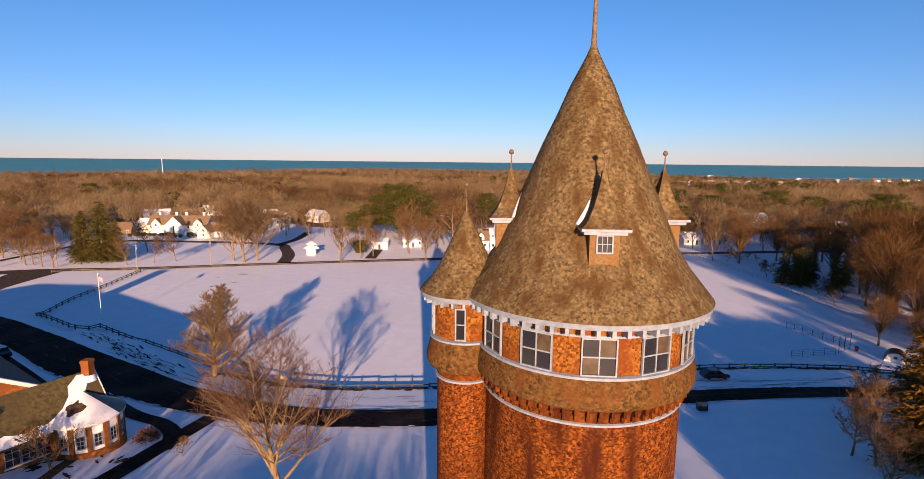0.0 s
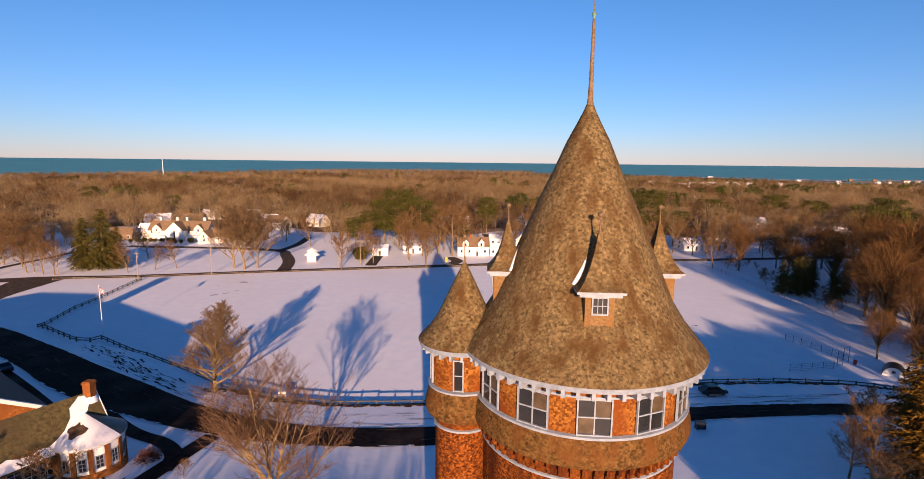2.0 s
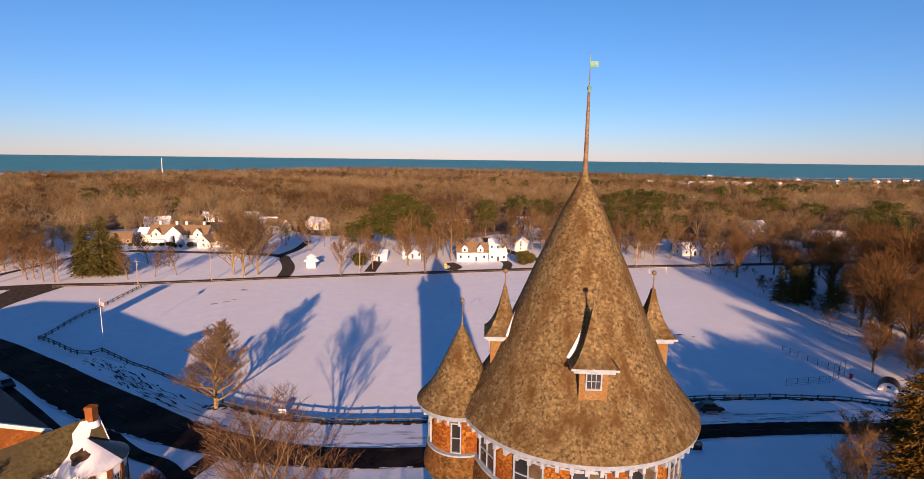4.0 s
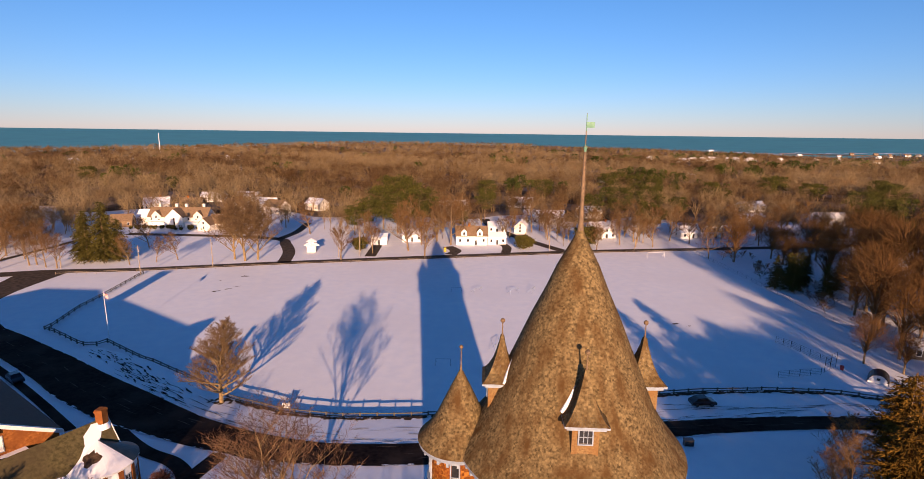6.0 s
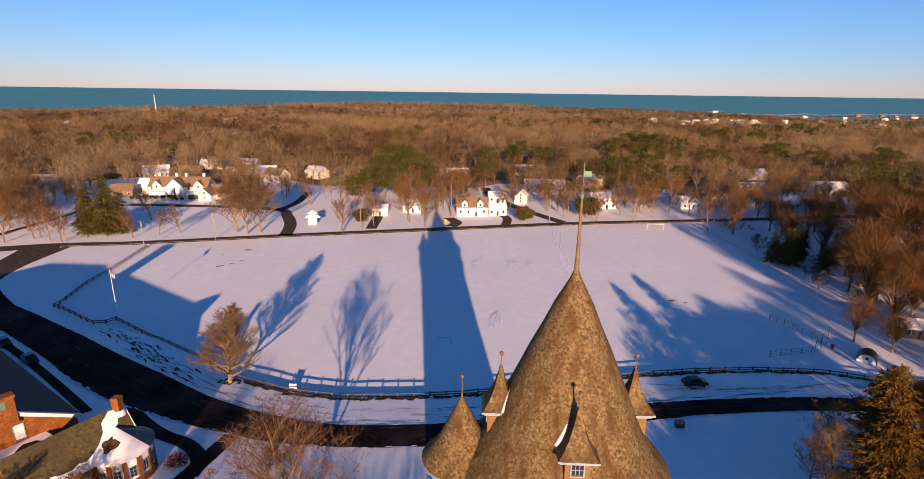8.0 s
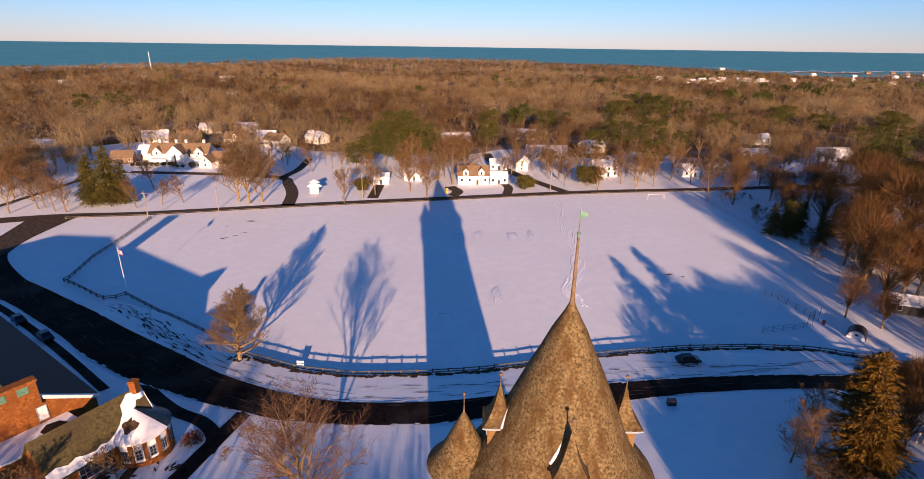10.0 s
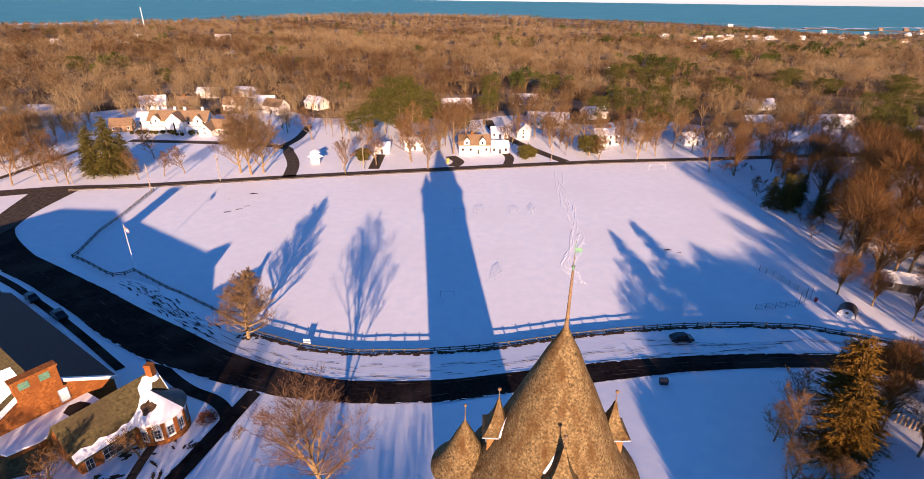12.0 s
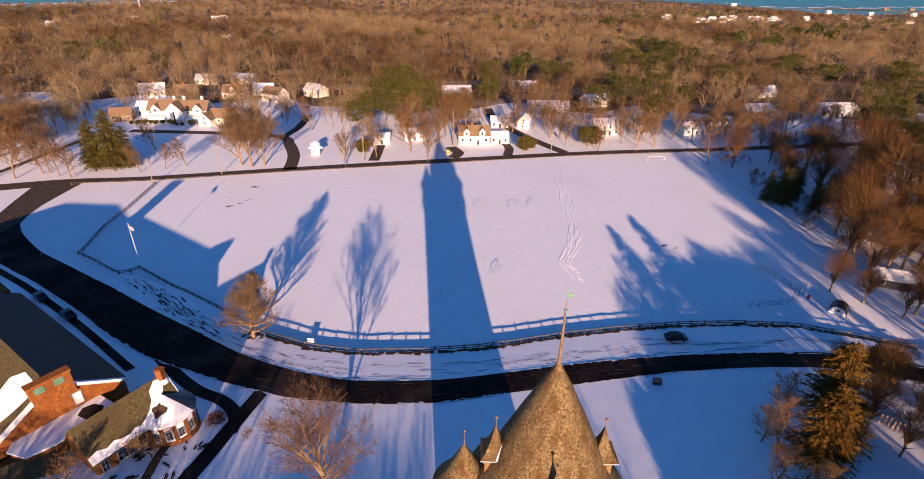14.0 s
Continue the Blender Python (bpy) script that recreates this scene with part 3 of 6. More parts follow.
# ---- trees ----
def bare_tree_meshes(seed, h, spread, trunk_r, limbs=9, twigs=8, first=0.22, upright=0.45, thick=0.04, subs=(7, 7), trunk=0.82, reach=(0.75, 0.42, 1.0), wander=0.13, mats=None):
    """Trunk-and-limb mesh and twig mesh of a leafless tree standing at the origin."""
    rng = np.random.default_rng(seed)
    wood, fine = Shape(), []

    def branch(p, d, length, r, depth):
        pts, radii = [p], [r]
        n = 4 if depth < 2 else 2
        for i in range(n):
            d = d + rng.normal(0, wander, 3) + np.array([0, 0, 0.05 if depth else 0.0])
            d = d / np.linalg.norm(d)
            p = p + d * length / n
            pts.append(p)
            radii.append(r * (1 - 0.75 * (i + 1) / n))
        if depth <= 2:
            wood.tube([tuple(q) for q in pts], [max(q, 0.012) for q in radii], (7, 5, 3)[depth], cap=False)
        else:
            a, b = pts[0], pts[-1]
            side = np.cross(b - a, rng.normal(0, 1, 3))
            side = side / (np.linalg.norm(side) + 1e-6) * max(r, thick)
            fine.append((a - side, a + side, b))
        if depth == 4:
            return
        count = (limbs, *subs, twigs)[depth]
        for k in range(count):
            t = (first + (1 - first) * (k + 0.6) / count) if depth == 0 else 0.25 + 0.75 * (k + rng.random()) / count
            i = min(int(t * n), n - 1)
            q = pts[i] + (pts[i + 1] - pts[i]) * (t * n - i)
            az = rng.uniform(0, 2 * math.pi) if depth else 2.4 * k + rng.uniform(-0.4, 0.4)
            out = np.array([math.cos(az), math.sin(az), upright * (0.5 + t) if depth == 0 else 0.35])
            nd = (out + (0.25 if depth == 0 else 0.75) * d)
            nd = nd / np.linalg.norm(nd)
            if depth == 0:
                nl = spread * (reach[0] - reach[1] * t ** reach[2]) * rng.uniform(0.85, 1.15)
            else:
                nl = length * rng.uniform(0.42, 0.72) * (1.1 - 0.4 * t)
            branch(q, nd, nl, max(radii[i] * 0.55, 0.02), depth + 1)

    branch(np.array([0, 0, -0.2]), np.array([0.0, 0, 1]), h * trunk, trunk_r, 0)
    bark, twig = mats or (BARK, TWIG)
    return wood.mesh("trunk", bark), tri_mesh("crown", np.array(fine), twig)


def tri_tree(seed, limbs, twigs, half, length):
    """A light leafless tree 14 m high: slim triangles for its limbs, and twigs over a rounded crown."""
    rng = np.random.default_rng(seed)
    out = []

    def sliver(p, q, w):
        side = np.cross(q - p, rng.normal(0, 1, 3))
        side = side / (np.linalg.norm(side) + 1e-6) * w
        out.append((p - side, p + side, q))
    sliver(np.array([0, 0, -0.3]), np.array([rng.normal(0, 0.5), rng.normal(0, 0.5), 10.5]), max(0.2, half * 0.8))
    lobes = [(rng.normal(0, 1.2, 3) + np.array([0, 0, 9.0]), rng.uniform(2.6, 4.0)) for _ in range(5)]
    for i in range(limbs):
        c, r = lobes[i % 5]
        d = rng.normal(0, 1, 3)
        d[2] = abs(d[2]) * 0.8
        sliver(np.array([0, 0, rng.uniform(2.5, 6.5)]), c + d / np.linalg.norm(d) * r * 0.9, max(0.09, half * 0.55))
    for i in range(twigs):
        c, r = lobes[rng.integers(0, 5)]
        d = rng.normal(0, 1, 3)
        d[2] = d[2] * 0.8 + 0.25
        d = d / np.linalg.norm(d)
        p = c + d * r * rng.uniform(0.45, 0.95)
        sliver(p, p + (d + rng.normal(0, 0.45, 3) + np.array([0, 0, 0.35])) * length * rng.uniform(0.6, 1.2), half * rng.uniform(0.7, 1.2))
    return np.array(out)


def oak_meshes(seed):
    """A round-crowned leafless oak of fine twigs, about 14 m high."""
    rng = random.Random(seed)
    wood = Shape().tube([(0, 0, -0.3), (0.1, 0.05, 3.5), (0.2, -0.1, 9.0)], [0.3, 0.22, 0.05], 7)
    for k in range(9):
        w, z0 = 2.4 * k, 2.6 + 0.5 * k
        wood.tube([(0.05, 0, z0), (1.6 * math.cos(w), 1.6 * math.sin(w), z0 + 1.9), (3.4 * math.cos(w + 0.2), 3.4 * math.sin(w + 0.2), z0 + rng.uniform(3.0, 4.4))], [0.13, 0.08, 0.02], 4, cap=False)
    return wood.mesh("trunk", BARK), tri_mesh("crown", tri_tree(seed, 60, 2600, 0.032, 1.15)[1:], OAK_TWIG)


def conifer_meshes(seed, h, r, mat, tiers=26, droop=0.35, power=0.8):
    rng = np.random.default_rng(seed)
    trunk = Shape().tube([(0, 0, -0.3), (0, 0, h * 0.5), (0, 0, h * 0.97)], [r * 0.07 + 0.05, r * 0.05, 0.02], 6)
    tris = []
    for i in range(tiers):
        t = i / tiers
        z0 = h * (0.06 + 0.92 * t)
        reach = r * (1 - t) ** power * rng.uniform(0.8, 1.1) + 0.15
        for k in range(int(9 + 6 * (1 - t))):
            az = rng.uniform(0, 2 * math.pi)
            d = np.array([math.cos(az), math.sin(az), 0])
            length = reach * rng.uniform(0.6, 1.12)
            m = max(5, int(length * 9))
            for j in range(m):
                u = (j + rng.random()) / m
                p = d * length * u + np.array([0, 0, z0 + length * (0.15 * u - droop * u * u)]) + rng.normal(0, 0.08, 3)
                q = p + d * rng.uniform(0.25, 0.6) + rng.normal(0, 0.25, 3) + np.array([0, 0, -0.12])
                side = np.cross(q - p, rng.normal(0, 1, 3))
                side = side / (np.linalg.norm(side) + 1e-6) * rng.uniform(0.05, 0.13)
                tris.append((p - side, p + side, q))
    return trunk.mesh("trunk", BARK), tri_mesh("crown", np.array(tris), mat)


def pine_meshes(seed, h, r, mat, clumps=70, low=0.35):
    """A pine with a rounded, open crown of needle clumps on a bare trunk."""
    rng = np.random.default_rng(seed)
    wood = Shape().tube([(0, 0, -0.3), (0.2, 0.1, h * 0.5), (0.1, 0.2, h * 0.95)], [0.32, 0.22, 0.04], 6)
    tris = []
    for i in range(clumps):
        t = rng.random() ** 0.8
        az = rng.uniform(0, 2 * math.pi)
        rad = r * math.sin(math.pi * min(0.15 + 0.85 * (1 - t), 1)) ** 0.6 * rng.uniform(0.5, 1.0)
        c = np.array([math.cos(az) * rad, math.sin(az) * rad, h * (low + (0.97 - low) * t)])
        wood.tube([(0.1, 0.1, c[2] - 0.15 * rad), tuple(c)], [0.07, 0.02], 3, cap=False)
        size = rng.uniform(0.75, 1.25) * r / 5
        for k in range(64):
            v = rng.normal(0, 1, 3) * np.array([1, 1, 0.42]) * size * 0.75
            p = c + v
            q = p + rng.normal(0, 0.4, 3) + np.array([0, 0, 0.35])
            side = np.cross(q - p, rng.normal(0, 1, 3))
            side = side / (np.linalg.norm(side) + 1e-6) * rng.uniform(0.12, 0.25)
            tris.append((p - side, p + side, q))
    return wood.mesh("trunk", BARK), tri_mesh("crown", np.array(tris), mat)


def stand(meshes, x, y, label, scale=1.0, turn=0.0, name="tree", group="", tall=1.0, category="tree"):
    ob = thing(name, Matrix.Translation((x, y, ground_height(x, y) - 0.05)) @ Matrix.Rotation(turn, 4, "Z") @ Matrix.Diagonal((scale, scale, scale * tall, 1)), label, category, group)
    for nm, me in zip(("trunk", "crown"), meshes):
        c = new(nm, me)
        c.parent = ob
    return ob


PINE_SPOTS = []
OVAL = bare_tree_meshes(13, 18.0, 12.5, 0.38, limbs=42, twigs=8, subs=(8, 8), thick=0.014, first=0.1, upright=0.5, trunk=0.92, reach=(0.53, 0.44, 1.35), wander=0.07, mats=(PALE_BARK, PALE_TWIG))
WIDE = bare_tree_meshes(23, 16.5, 12.0, 0.42, limbs=13, twigs=9, subs=(9, 8), thick=0.011, first=0.22, upright=1.15, trunk=0.62, reach=(0.82, 0.2, 1.0), wander=0.09, mats=(PALE_BARK, RED_TWIG))
VASE = bare_tree_meshes(29, 18.0, 12.5, 0.4, limbs=15, twigs=9, subs=(9, 8), thick=0.034, first=0.15, upright=1.0, trunk=0.7, reach=(0.82, 0.25, 1.0), wander=0.1, mats=(PALE_BARK, PALE_TWIG))
STREET = [bare_tree_meshes(31 + k, 13 + 2 * k, 9.5, 0.28, limbs=13, twigs=8, subs=(7, 5), thick=0.03, first=0.2, upright=0.75, wander=0.11) for k in range(3)]
GROVE = [bare_tree_meshes(61 + k, 14 + 2 * k, 9.5, 0.26, limbs=10, twigs=4, subs=(5, 3), thick=0.05, first=0.2, upright=0.75) for k in range(2)]
SMALL = bare_tree_meshes(47, 6.0, 4.2, 0.13, limbs=11, twigs=6, subs=(6, 5), thick=0.022, first=0.12, upright=0.7)
OAKS = [oak_meshes(400 + k) for k in range(4)]
SPRUCE = conifer_meshes(3, 17, 4.6, NEEDLE, 30, 0.3, 0.6)
GOLD = conifer_meshes(5, 16, 5.6, RUSTY, 34, 0.2, 0.5)
PINES = [pine_meshes(7, 22, 8.5, PINE_GREEN, 84, 0.28), pine_meshes(8, 19, 6.5, PINE_GREEN, 56, 0.33)]
YEW = pine_meshes(9, 8, 4.6, NEEDLE, 70, 0.08)

stand(OVAL, -47.0, 84.2, "bare oval street tree with fine brown twigs in snow", group="bare trees by the drive")
stand(WIDE, -20.3, 46.4, "large bare spreading tree with pale limbs", 0.98, turn=0.6, group="bare trees by the drive")
stand(SMALL, -48.0, 51.0, "small bare ornamental tree before the brick house", 1.15, 1.0)
stand(SMALL, -55.5, 44.5, "small bare ornamental tree before the brick house", 1.3, 2.2)
stand(SMALL, -36.0, 56.0, "low bare shrub in the snow", 0.5, 2.0, "shrub", category="shrub")
for x, y, k, w in [(-92, 191, 1.25, 0.4), (-97, 193, 1.05, 2.0), (-88, 193.5, 1.05, 4.1)]:
    stand(VASE, x, y, "tall pale many-limbed bare tree by the street", k, w, group="pale trees by the street")
for x, y, k, w in [(-153, 174, 0.95, 0), (-172, 171, 1.1, 1), (-180, 173, 1.2, 2), (-187, 190, 1.3, 3), (-193, 205, 1.3, 4), (-166, 177, 1.0, 5), (-197, 180, 1.3, 1.5), (-204, 195, 1.3, 2.5), (-176, 196, 1.1, 0.5), (-200, 215, 1.35, 3.3)]:
    stand(STREET[int(w) % 3], x, y, "tall bare tree beside the narrow lane", k, w, group="bare trees by the lane")
rng = random.Random(12)
for x, y, s in [(-118, 190, 0.7), (-124, 186, 0.65), (-131, 181, 0.7), (-141, 208, 0.8), (-158, 175, 0.8), (-164, 178, 0.85), (-176, 186, 0.9),
                (-56, 196, 0.9), (-33, 218, 1.1), (-24, 205, 0.95), (-36, 240, 1.1), (-52, 215, 0.9), (-85, 246, 0.9), (-15, 228, 1.2), (49, 224, 0.7), (68, 232, 1.0),
                (92, 212, 0.8), (100, 207, 0.9), (115, 236, 1.0), (108, 232, 0.9), (-22, 236, 1.2), (-46, 208, 0.8), (24, 262, 1.1), (38, 262, 1.1), (30, 250, 0.9), (-28, 226, 1.0), (-10, 246, 1.2), (46, 262, 1.0),
                (62, 236, 0.9), (70, 243, 1.0), (76, 233, 0.8), (88, 247, 1.0), (95, 241, 0.8), (104, 246, 0.9), (66, 252, 1.0), (50, 242, 0.9), (126, 240, 1.0), (135, 247, 1.0), (119, 250, 1.0), (143, 253, 1.1), (30, 243, 0.8), (82, 254, 1.0), (158, 258, 1.1), (-16, 246, 1.0), (12, 246, 0.8), (-32, 214, 1.0), (118, 205, 0.9), (126, 190, 1.0), (120, 168, 1.1), (112, 150, 1.1), (108, 138, 1.1), (118, 128, 1.0), (98, 128, 1.15), (104, 121, 1.0), (111, 112, 1.1), (96, 116, 0.9),
                (130, 140, 1.45), (138, 160, 1.5), (140, 182, 1.4), (150, 205, 1.4), (128, 115, 1.3), (122, 100, 1.2), (112, 98, 0.9), (100, 104, 0.8), (146, 130, 1.5), (155, 150, 1.5), (160, 180, 1.5), (126, 152, 1.4), (120, 140, 1.3), (134, 126, 1.4), (150, 115, 1.4), (165, 160, 1.5), (170, 200, 1.5), (140, 100, 1.3)]:
    stand(rng.choice(OAKS if x > 95 and y < 215 else STREET), x, y, "bare brown deciduous tree in the snow", s * (rng.uniform(1.2, 1.45) if x > 95 and y < 215 else rng.uniform(1.05, 1.25)), rng.uniform(0, 6.28), group="bare trees round the field")
for k in range(16):
    stand(SMALL, rng.uniform(-176, -142), rng.uniform(250, 252.5), "low clipped shrub before the white house", rng.uniform(0.2, 0.38), rng.uniform(0, 6), "shrub", "shrubs before the house", category="shrub")
for k in range(13):
    stand(YEW, -176 + 2.9 * k + rng.uniform(-0.8, 0.8), rng.uniform(247.5, 250.5), "small clipped evergreen bush before the white house", rng.uniform(0.16, 0.32), rng.uniform(0, 6), "evergreen", "shrubs before the house", category="shrub")
for k in range(34):
    x, y = 97 + rng.uniform(0, 13), rng.uniform(122, 222)
    stand(SMALL, x, y, "low bare shrub by the field's edge", rng.uniform(0.45, 0.9), rng.uniform(0, 6), "shrub", "shrubs by the field's edge", category="shrub")
for x, y, s in [(112, 190, 0.9), (116, 176, 1.0), (108, 182, 0.8), (122, 160, 1.2), (114, 160, 1.0), (118, 214, 0.9), (128, 205, 1.1), (136, 214, 1.1), (130, 176, 1.2), (106, 146, 0.9), (104, 134, 0.9), (112, 126, 1.0), (120, 118, 1.2), (132, 108, 1.2)]:
    stand(rng.choice(OAKS), x, y, "bare brown deciduous tree in the snow", s * 1.3, rng.uniform(0, 6.28), group="bare trees round the field")
for x, y, s in [(-153, 187, 1.05), (-149, 184, 1.2), (-143, 185, 1.4), (-146, 190, 1.1), (-139, 187, 1.0)]:
    stand(SPRUCE, x, y, "tall dark green spruce in a roadside clump", s, rng.uniform(0, 6), "conifer", "spruces by the road")
for x, y, s, k in [(-47, 276, 1.2, 0), (-40, 268, 1.1, 0), (-52, 262, 1.0, 0), (-57, 252, 0.9, 1), (-33, 258, 1.0, 0), (-63, 246, 0.75, 1), (-43, 252, 0.9, 0), (-12, 262, 0.55, 1), (0, 298, 0.95, 1), (60, 290, 0.9, 1), (76, 300, 0.9, 0), (95, 305, 0.95, 0), (110, 300, 0.8, 1),
                   (82, 263, 0.85, 1), (88, 268, 0.7, 1), (40, 366, 0.8, 0), (1, 354, 0.8, 0), (95, 412, 0.85, 0), (104, 420, 0.9, 0), (114, 404, 0.85, 0), (124, 394, 0.85, 0), (134, 381, 0.75, 1), (155, 367, 0.8, 0), (161, 360, 0.75, 1), (213, 404, 0.85, 0), (227, 416, 0.85, 0), (244, 393, 0.8, 1), (232, 384, 0.75, 0), (47, 392, 0.75, 1), (80, 262, 0.75, 1), (284, 390, 0.85, 0), (294, 396, 0.75, 0), (152, 168, 0.8, 0), (158, 177, 0.8, 1), (146, 192, 0.75, 1), (186, 190, 0.9, 0), (190, 222, 0.9, 0), (168, 212, 0.85, 0), (162, 206, 0.7, 1), (-330, 420, 0.8, 0), (-240, 390, 0.7, 1), (170, 230, 1.0, 0), (182, 245, 1.0, 0), (176, 215, 0.9, 1), (210, 300, 0.9, 0), (240, 320, 1.0, 0)]:
    PINE_SPOTS.append((x - 9 * s, y - 20 * s, x + 9 * s, y + 5 * s))
    stand(PINES[k], x, y, "green pine with rounded crown among bare trees", s, rng.uniform(0, 6), "pine", "pines in the woods")
for x, y, s in [(46, 231, 1.1), (17, 222, 0.75), (20, 225, 0.5), (-52, 212, 0.7)]:
    stand(YEW, x, y, "dense dark green evergreen bush in snow", s, rng.uniform(0, 6), "evergreen", category="shrub")
for x, y, s in [(97, 171, 0.7), (101, 168, 0.8), (106, 173, 0.75), (109, 164, 0.65), (104, 176, 0.7), (112, 180, 0.6), (116, 170, 0.7)]:
    stand(SPRUCE, x, y, "dark evergreen with snow beneath", s, rng.uniform(0, 6), "conifer", "evergreens by the field")
# trees at the edge of the lawn
for x, y, s, w in [(58.5, 67.0, 0.98, 0), (50.5, 56.0, 0.95, 0), (57, 60, 0.6, 0)]:
    stand(GOLD, x, y, "olive and rust coloured evergreen in low sun", s, rng.uniform(0, 6), "conifer", "evergreens at the lawn's edge")
for x, y, s in [(45.5, 57.5, 0.7), (50, 63.5, 0.68), (41.5, 50.5, 0.62), (44.5, 60, 0.55), (46, 50, 0.5), (60, 69, 0.62), (63, 64, 0.7), (66, 68, 0.75), (66, 75, 0.7), (72, 66, 0.75), (74, 77, 0.75), (64, 58, 0.7), (73, 60, 0.8), (79, 71, 0.8), (68, 80, 0.5), (86, 113, 0.8), (91, 108, 0.75), (96, 102, 0.7), (70, 72, 0.8), (84, 70, 0.9), (90, 78, 0.9), (88, 62, 1.0), (95, 88, 0.9), (76, 66, 0.8), (70, 55, 0.9)]:
    stand(rng.choice(OAKS if x > 58 else STREET), x, y, "dark bare tree at the edge of the lawn", s, rng.uniform(0, 6), group="bare trees at the lawn's edge")
# unseen trees south of the tower, added out of view to shade the lawn
for k in range(63):
    x, y = (rng.uniform(23, 52), rng.uniform(-24, 16)) if k > 48 else (rng.uniform(24, 92), rng.uniform(-24, 34))
    if y > 12 and x < 32:
        continue
    s = min(0.85, (12.4 - 0.2 * y) / 16.5) * rng.choice((0.58, 0.66, 0.74, 1.04)) if x < 52 else rng.uniform(0.55, 0.85)
    stand(rng.choice(GROVE), x, y, "unseen bare tree south of the tower, casting shade", s, rng.uniform(0, 6), group="grove behind the tower")
# unseen row of opaque evergreens, added so the lawn lies in full shade
for k in range(14):
    stand(YEW, 36 + 2.3 * k, rng.uniform(14, 23), "unseen dark evergreen added to cast shade", rng.uniform(0.75, 1.0), rng.uniform(0, 6), "evergreen", "grove behind the tower")
for k in range(84):
    x, y = rng.uniform(-30, -2), rng.uniform(-24, 10)
    stand(rng.choice(GROVE), x, y, "unseen bare tree south of the tower, casting shade", (10.5 - 0.21 * y) / 15.5 * rng.uniform(0.85, 1.05), rng.uniform(0, 6), group="grove behind the tower")
# more unseen trees, added for streaks of shade round the library
for k in range(22):
    x, y = rng.uniform(-62, -34), rng.uniform(-14, 26)
    stand(rng.choice(GROVE), x, y, "unseen bare tree south of the tower, casting shade", (13.5 - 0.17 * y) / 15.5 * rng.uniform(0.85, 1.1), rng.uniform(0, 6), group="grove behind the tower")
# taller unseen trees, added to throw shade on the library walls
for k in range(9):
    stand(rng.choice(GROVE), rng.uniform(-62, -44), rng.uniform(-20, 2), "unseen tall bare tree added to shade the library", rng.uniform(1.05, 1.25), rng.uniform(0, 6), group="grove behind the tower")
# unseen trees added to darken those at the lawn's edge
for k in range(18):
    stand(rng.choice(GROVE), rng.uniform(40, 60), rng.uniform(16, 32), "unseen bare tree south of the tower, casting shade", rng.uniform(0.62, 0.8), rng.uniform(0, 6), group="grove behind the tower")
# unseen trees right of the view, added to shade the ground by the shed
for k in range(26):
    stand(rng.choice(GROVE), rng.uniform(98, 126), rng.uniform(38, 84), "unseen bare tree added to shade the field's right side", rng.uniform(0.8, 1.1), rng.uniform(0, 6), group="bare trees beside the field")
# unseen opaque pines, added to keep the evergreens north of them in shade
for x, y, s in [(61, 27, 0.75), (70, 29, 0.75), (82, 33, 0.7)]:
    stand(PINES[1], x, y, "unseen green pine added to shade the lawn's edge", s, rng.uniform(0, 6), "pine", "grove behind the tower")
stand(YEW, 75, 78.5, "dense dark green evergreen bush in snow", 0.7, 1.0, "evergreen", category="shrub")
# unseen spruces, likewise added as shade casters
for x, y, s in [(84, 20, 0.7), (96, 30, 0.7), (100, 8, 0.8)]:
    stand(SPRUCE, x, y, "unseen dark evergreen added to cast shade", s, rng.uniform(0, 6), "conifer", "grove behind the tower")


def tri_pine(seed, count, half):
    """A light pine 18 m high with a ragged crown of triangles."""
    rng = np.random.default_rng(seed)
    out = []
    for i in range(count):
        t = rng.random() ** 0.8
        az, rad = rng.uniform(0, 2 * math.pi), 4.6 * math.sin(math.pi * min(0.1 + 0.9 * (1 - t), 1)) ** 0.7 * rng.uniform(0.3, 1.0)
        p = np.array([math.cos(az) * rad, math.sin(az) * rad, 5.5 + 12.5 * t])
        q = p + np.array([math.cos(az), math.sin(az), 0.15]) * half * 2.2 + rng.normal(0, half * 0.7, 3)
        side = np.cross(q - p, rng.normal(0, 1, 3))
        side = side / (np.linalg.norm(side) + 1e-6) * half
        out.append((p - side, p + side, q))
    out.append((np.array([-0.3, 0, -0.3]), np.array([0.3, 0, -0.3]), np.array([0, 0, 14.0])))
    return np.array(out)


def scatter(tree, x, y, z, turn, size, wide):
    """Copies of a triangle tree as one array."""
    c, sn = np.cos(turn)[:, None, None], np.sin(turn)[:, None, None]
    px = tree[None, :, :, 0] * c - tree[None, :, :, 1] * sn
    py = tree[None, :, :, 0] * sn + tree[None, :, :, 1] * c
    k = (size * wide)[:, None, None]
    return np.stack([px * k + x[:, None, None], py * k + y[:, None, None], np.broadcast_to(tree[None, :, :, 2], px.shape) * size[:, None, None] + z], -1).reshape(-1, 3, 3)


def toned_mesh(name, arrays, tones, mat):
    me = tri_mesh(name, np.concatenate(arrays), mat)
    me.attributes.new("tone", "FLOAT", "FACE").data.foreach_set("value", np.concatenate(tones).astype(np.float32))
    return me


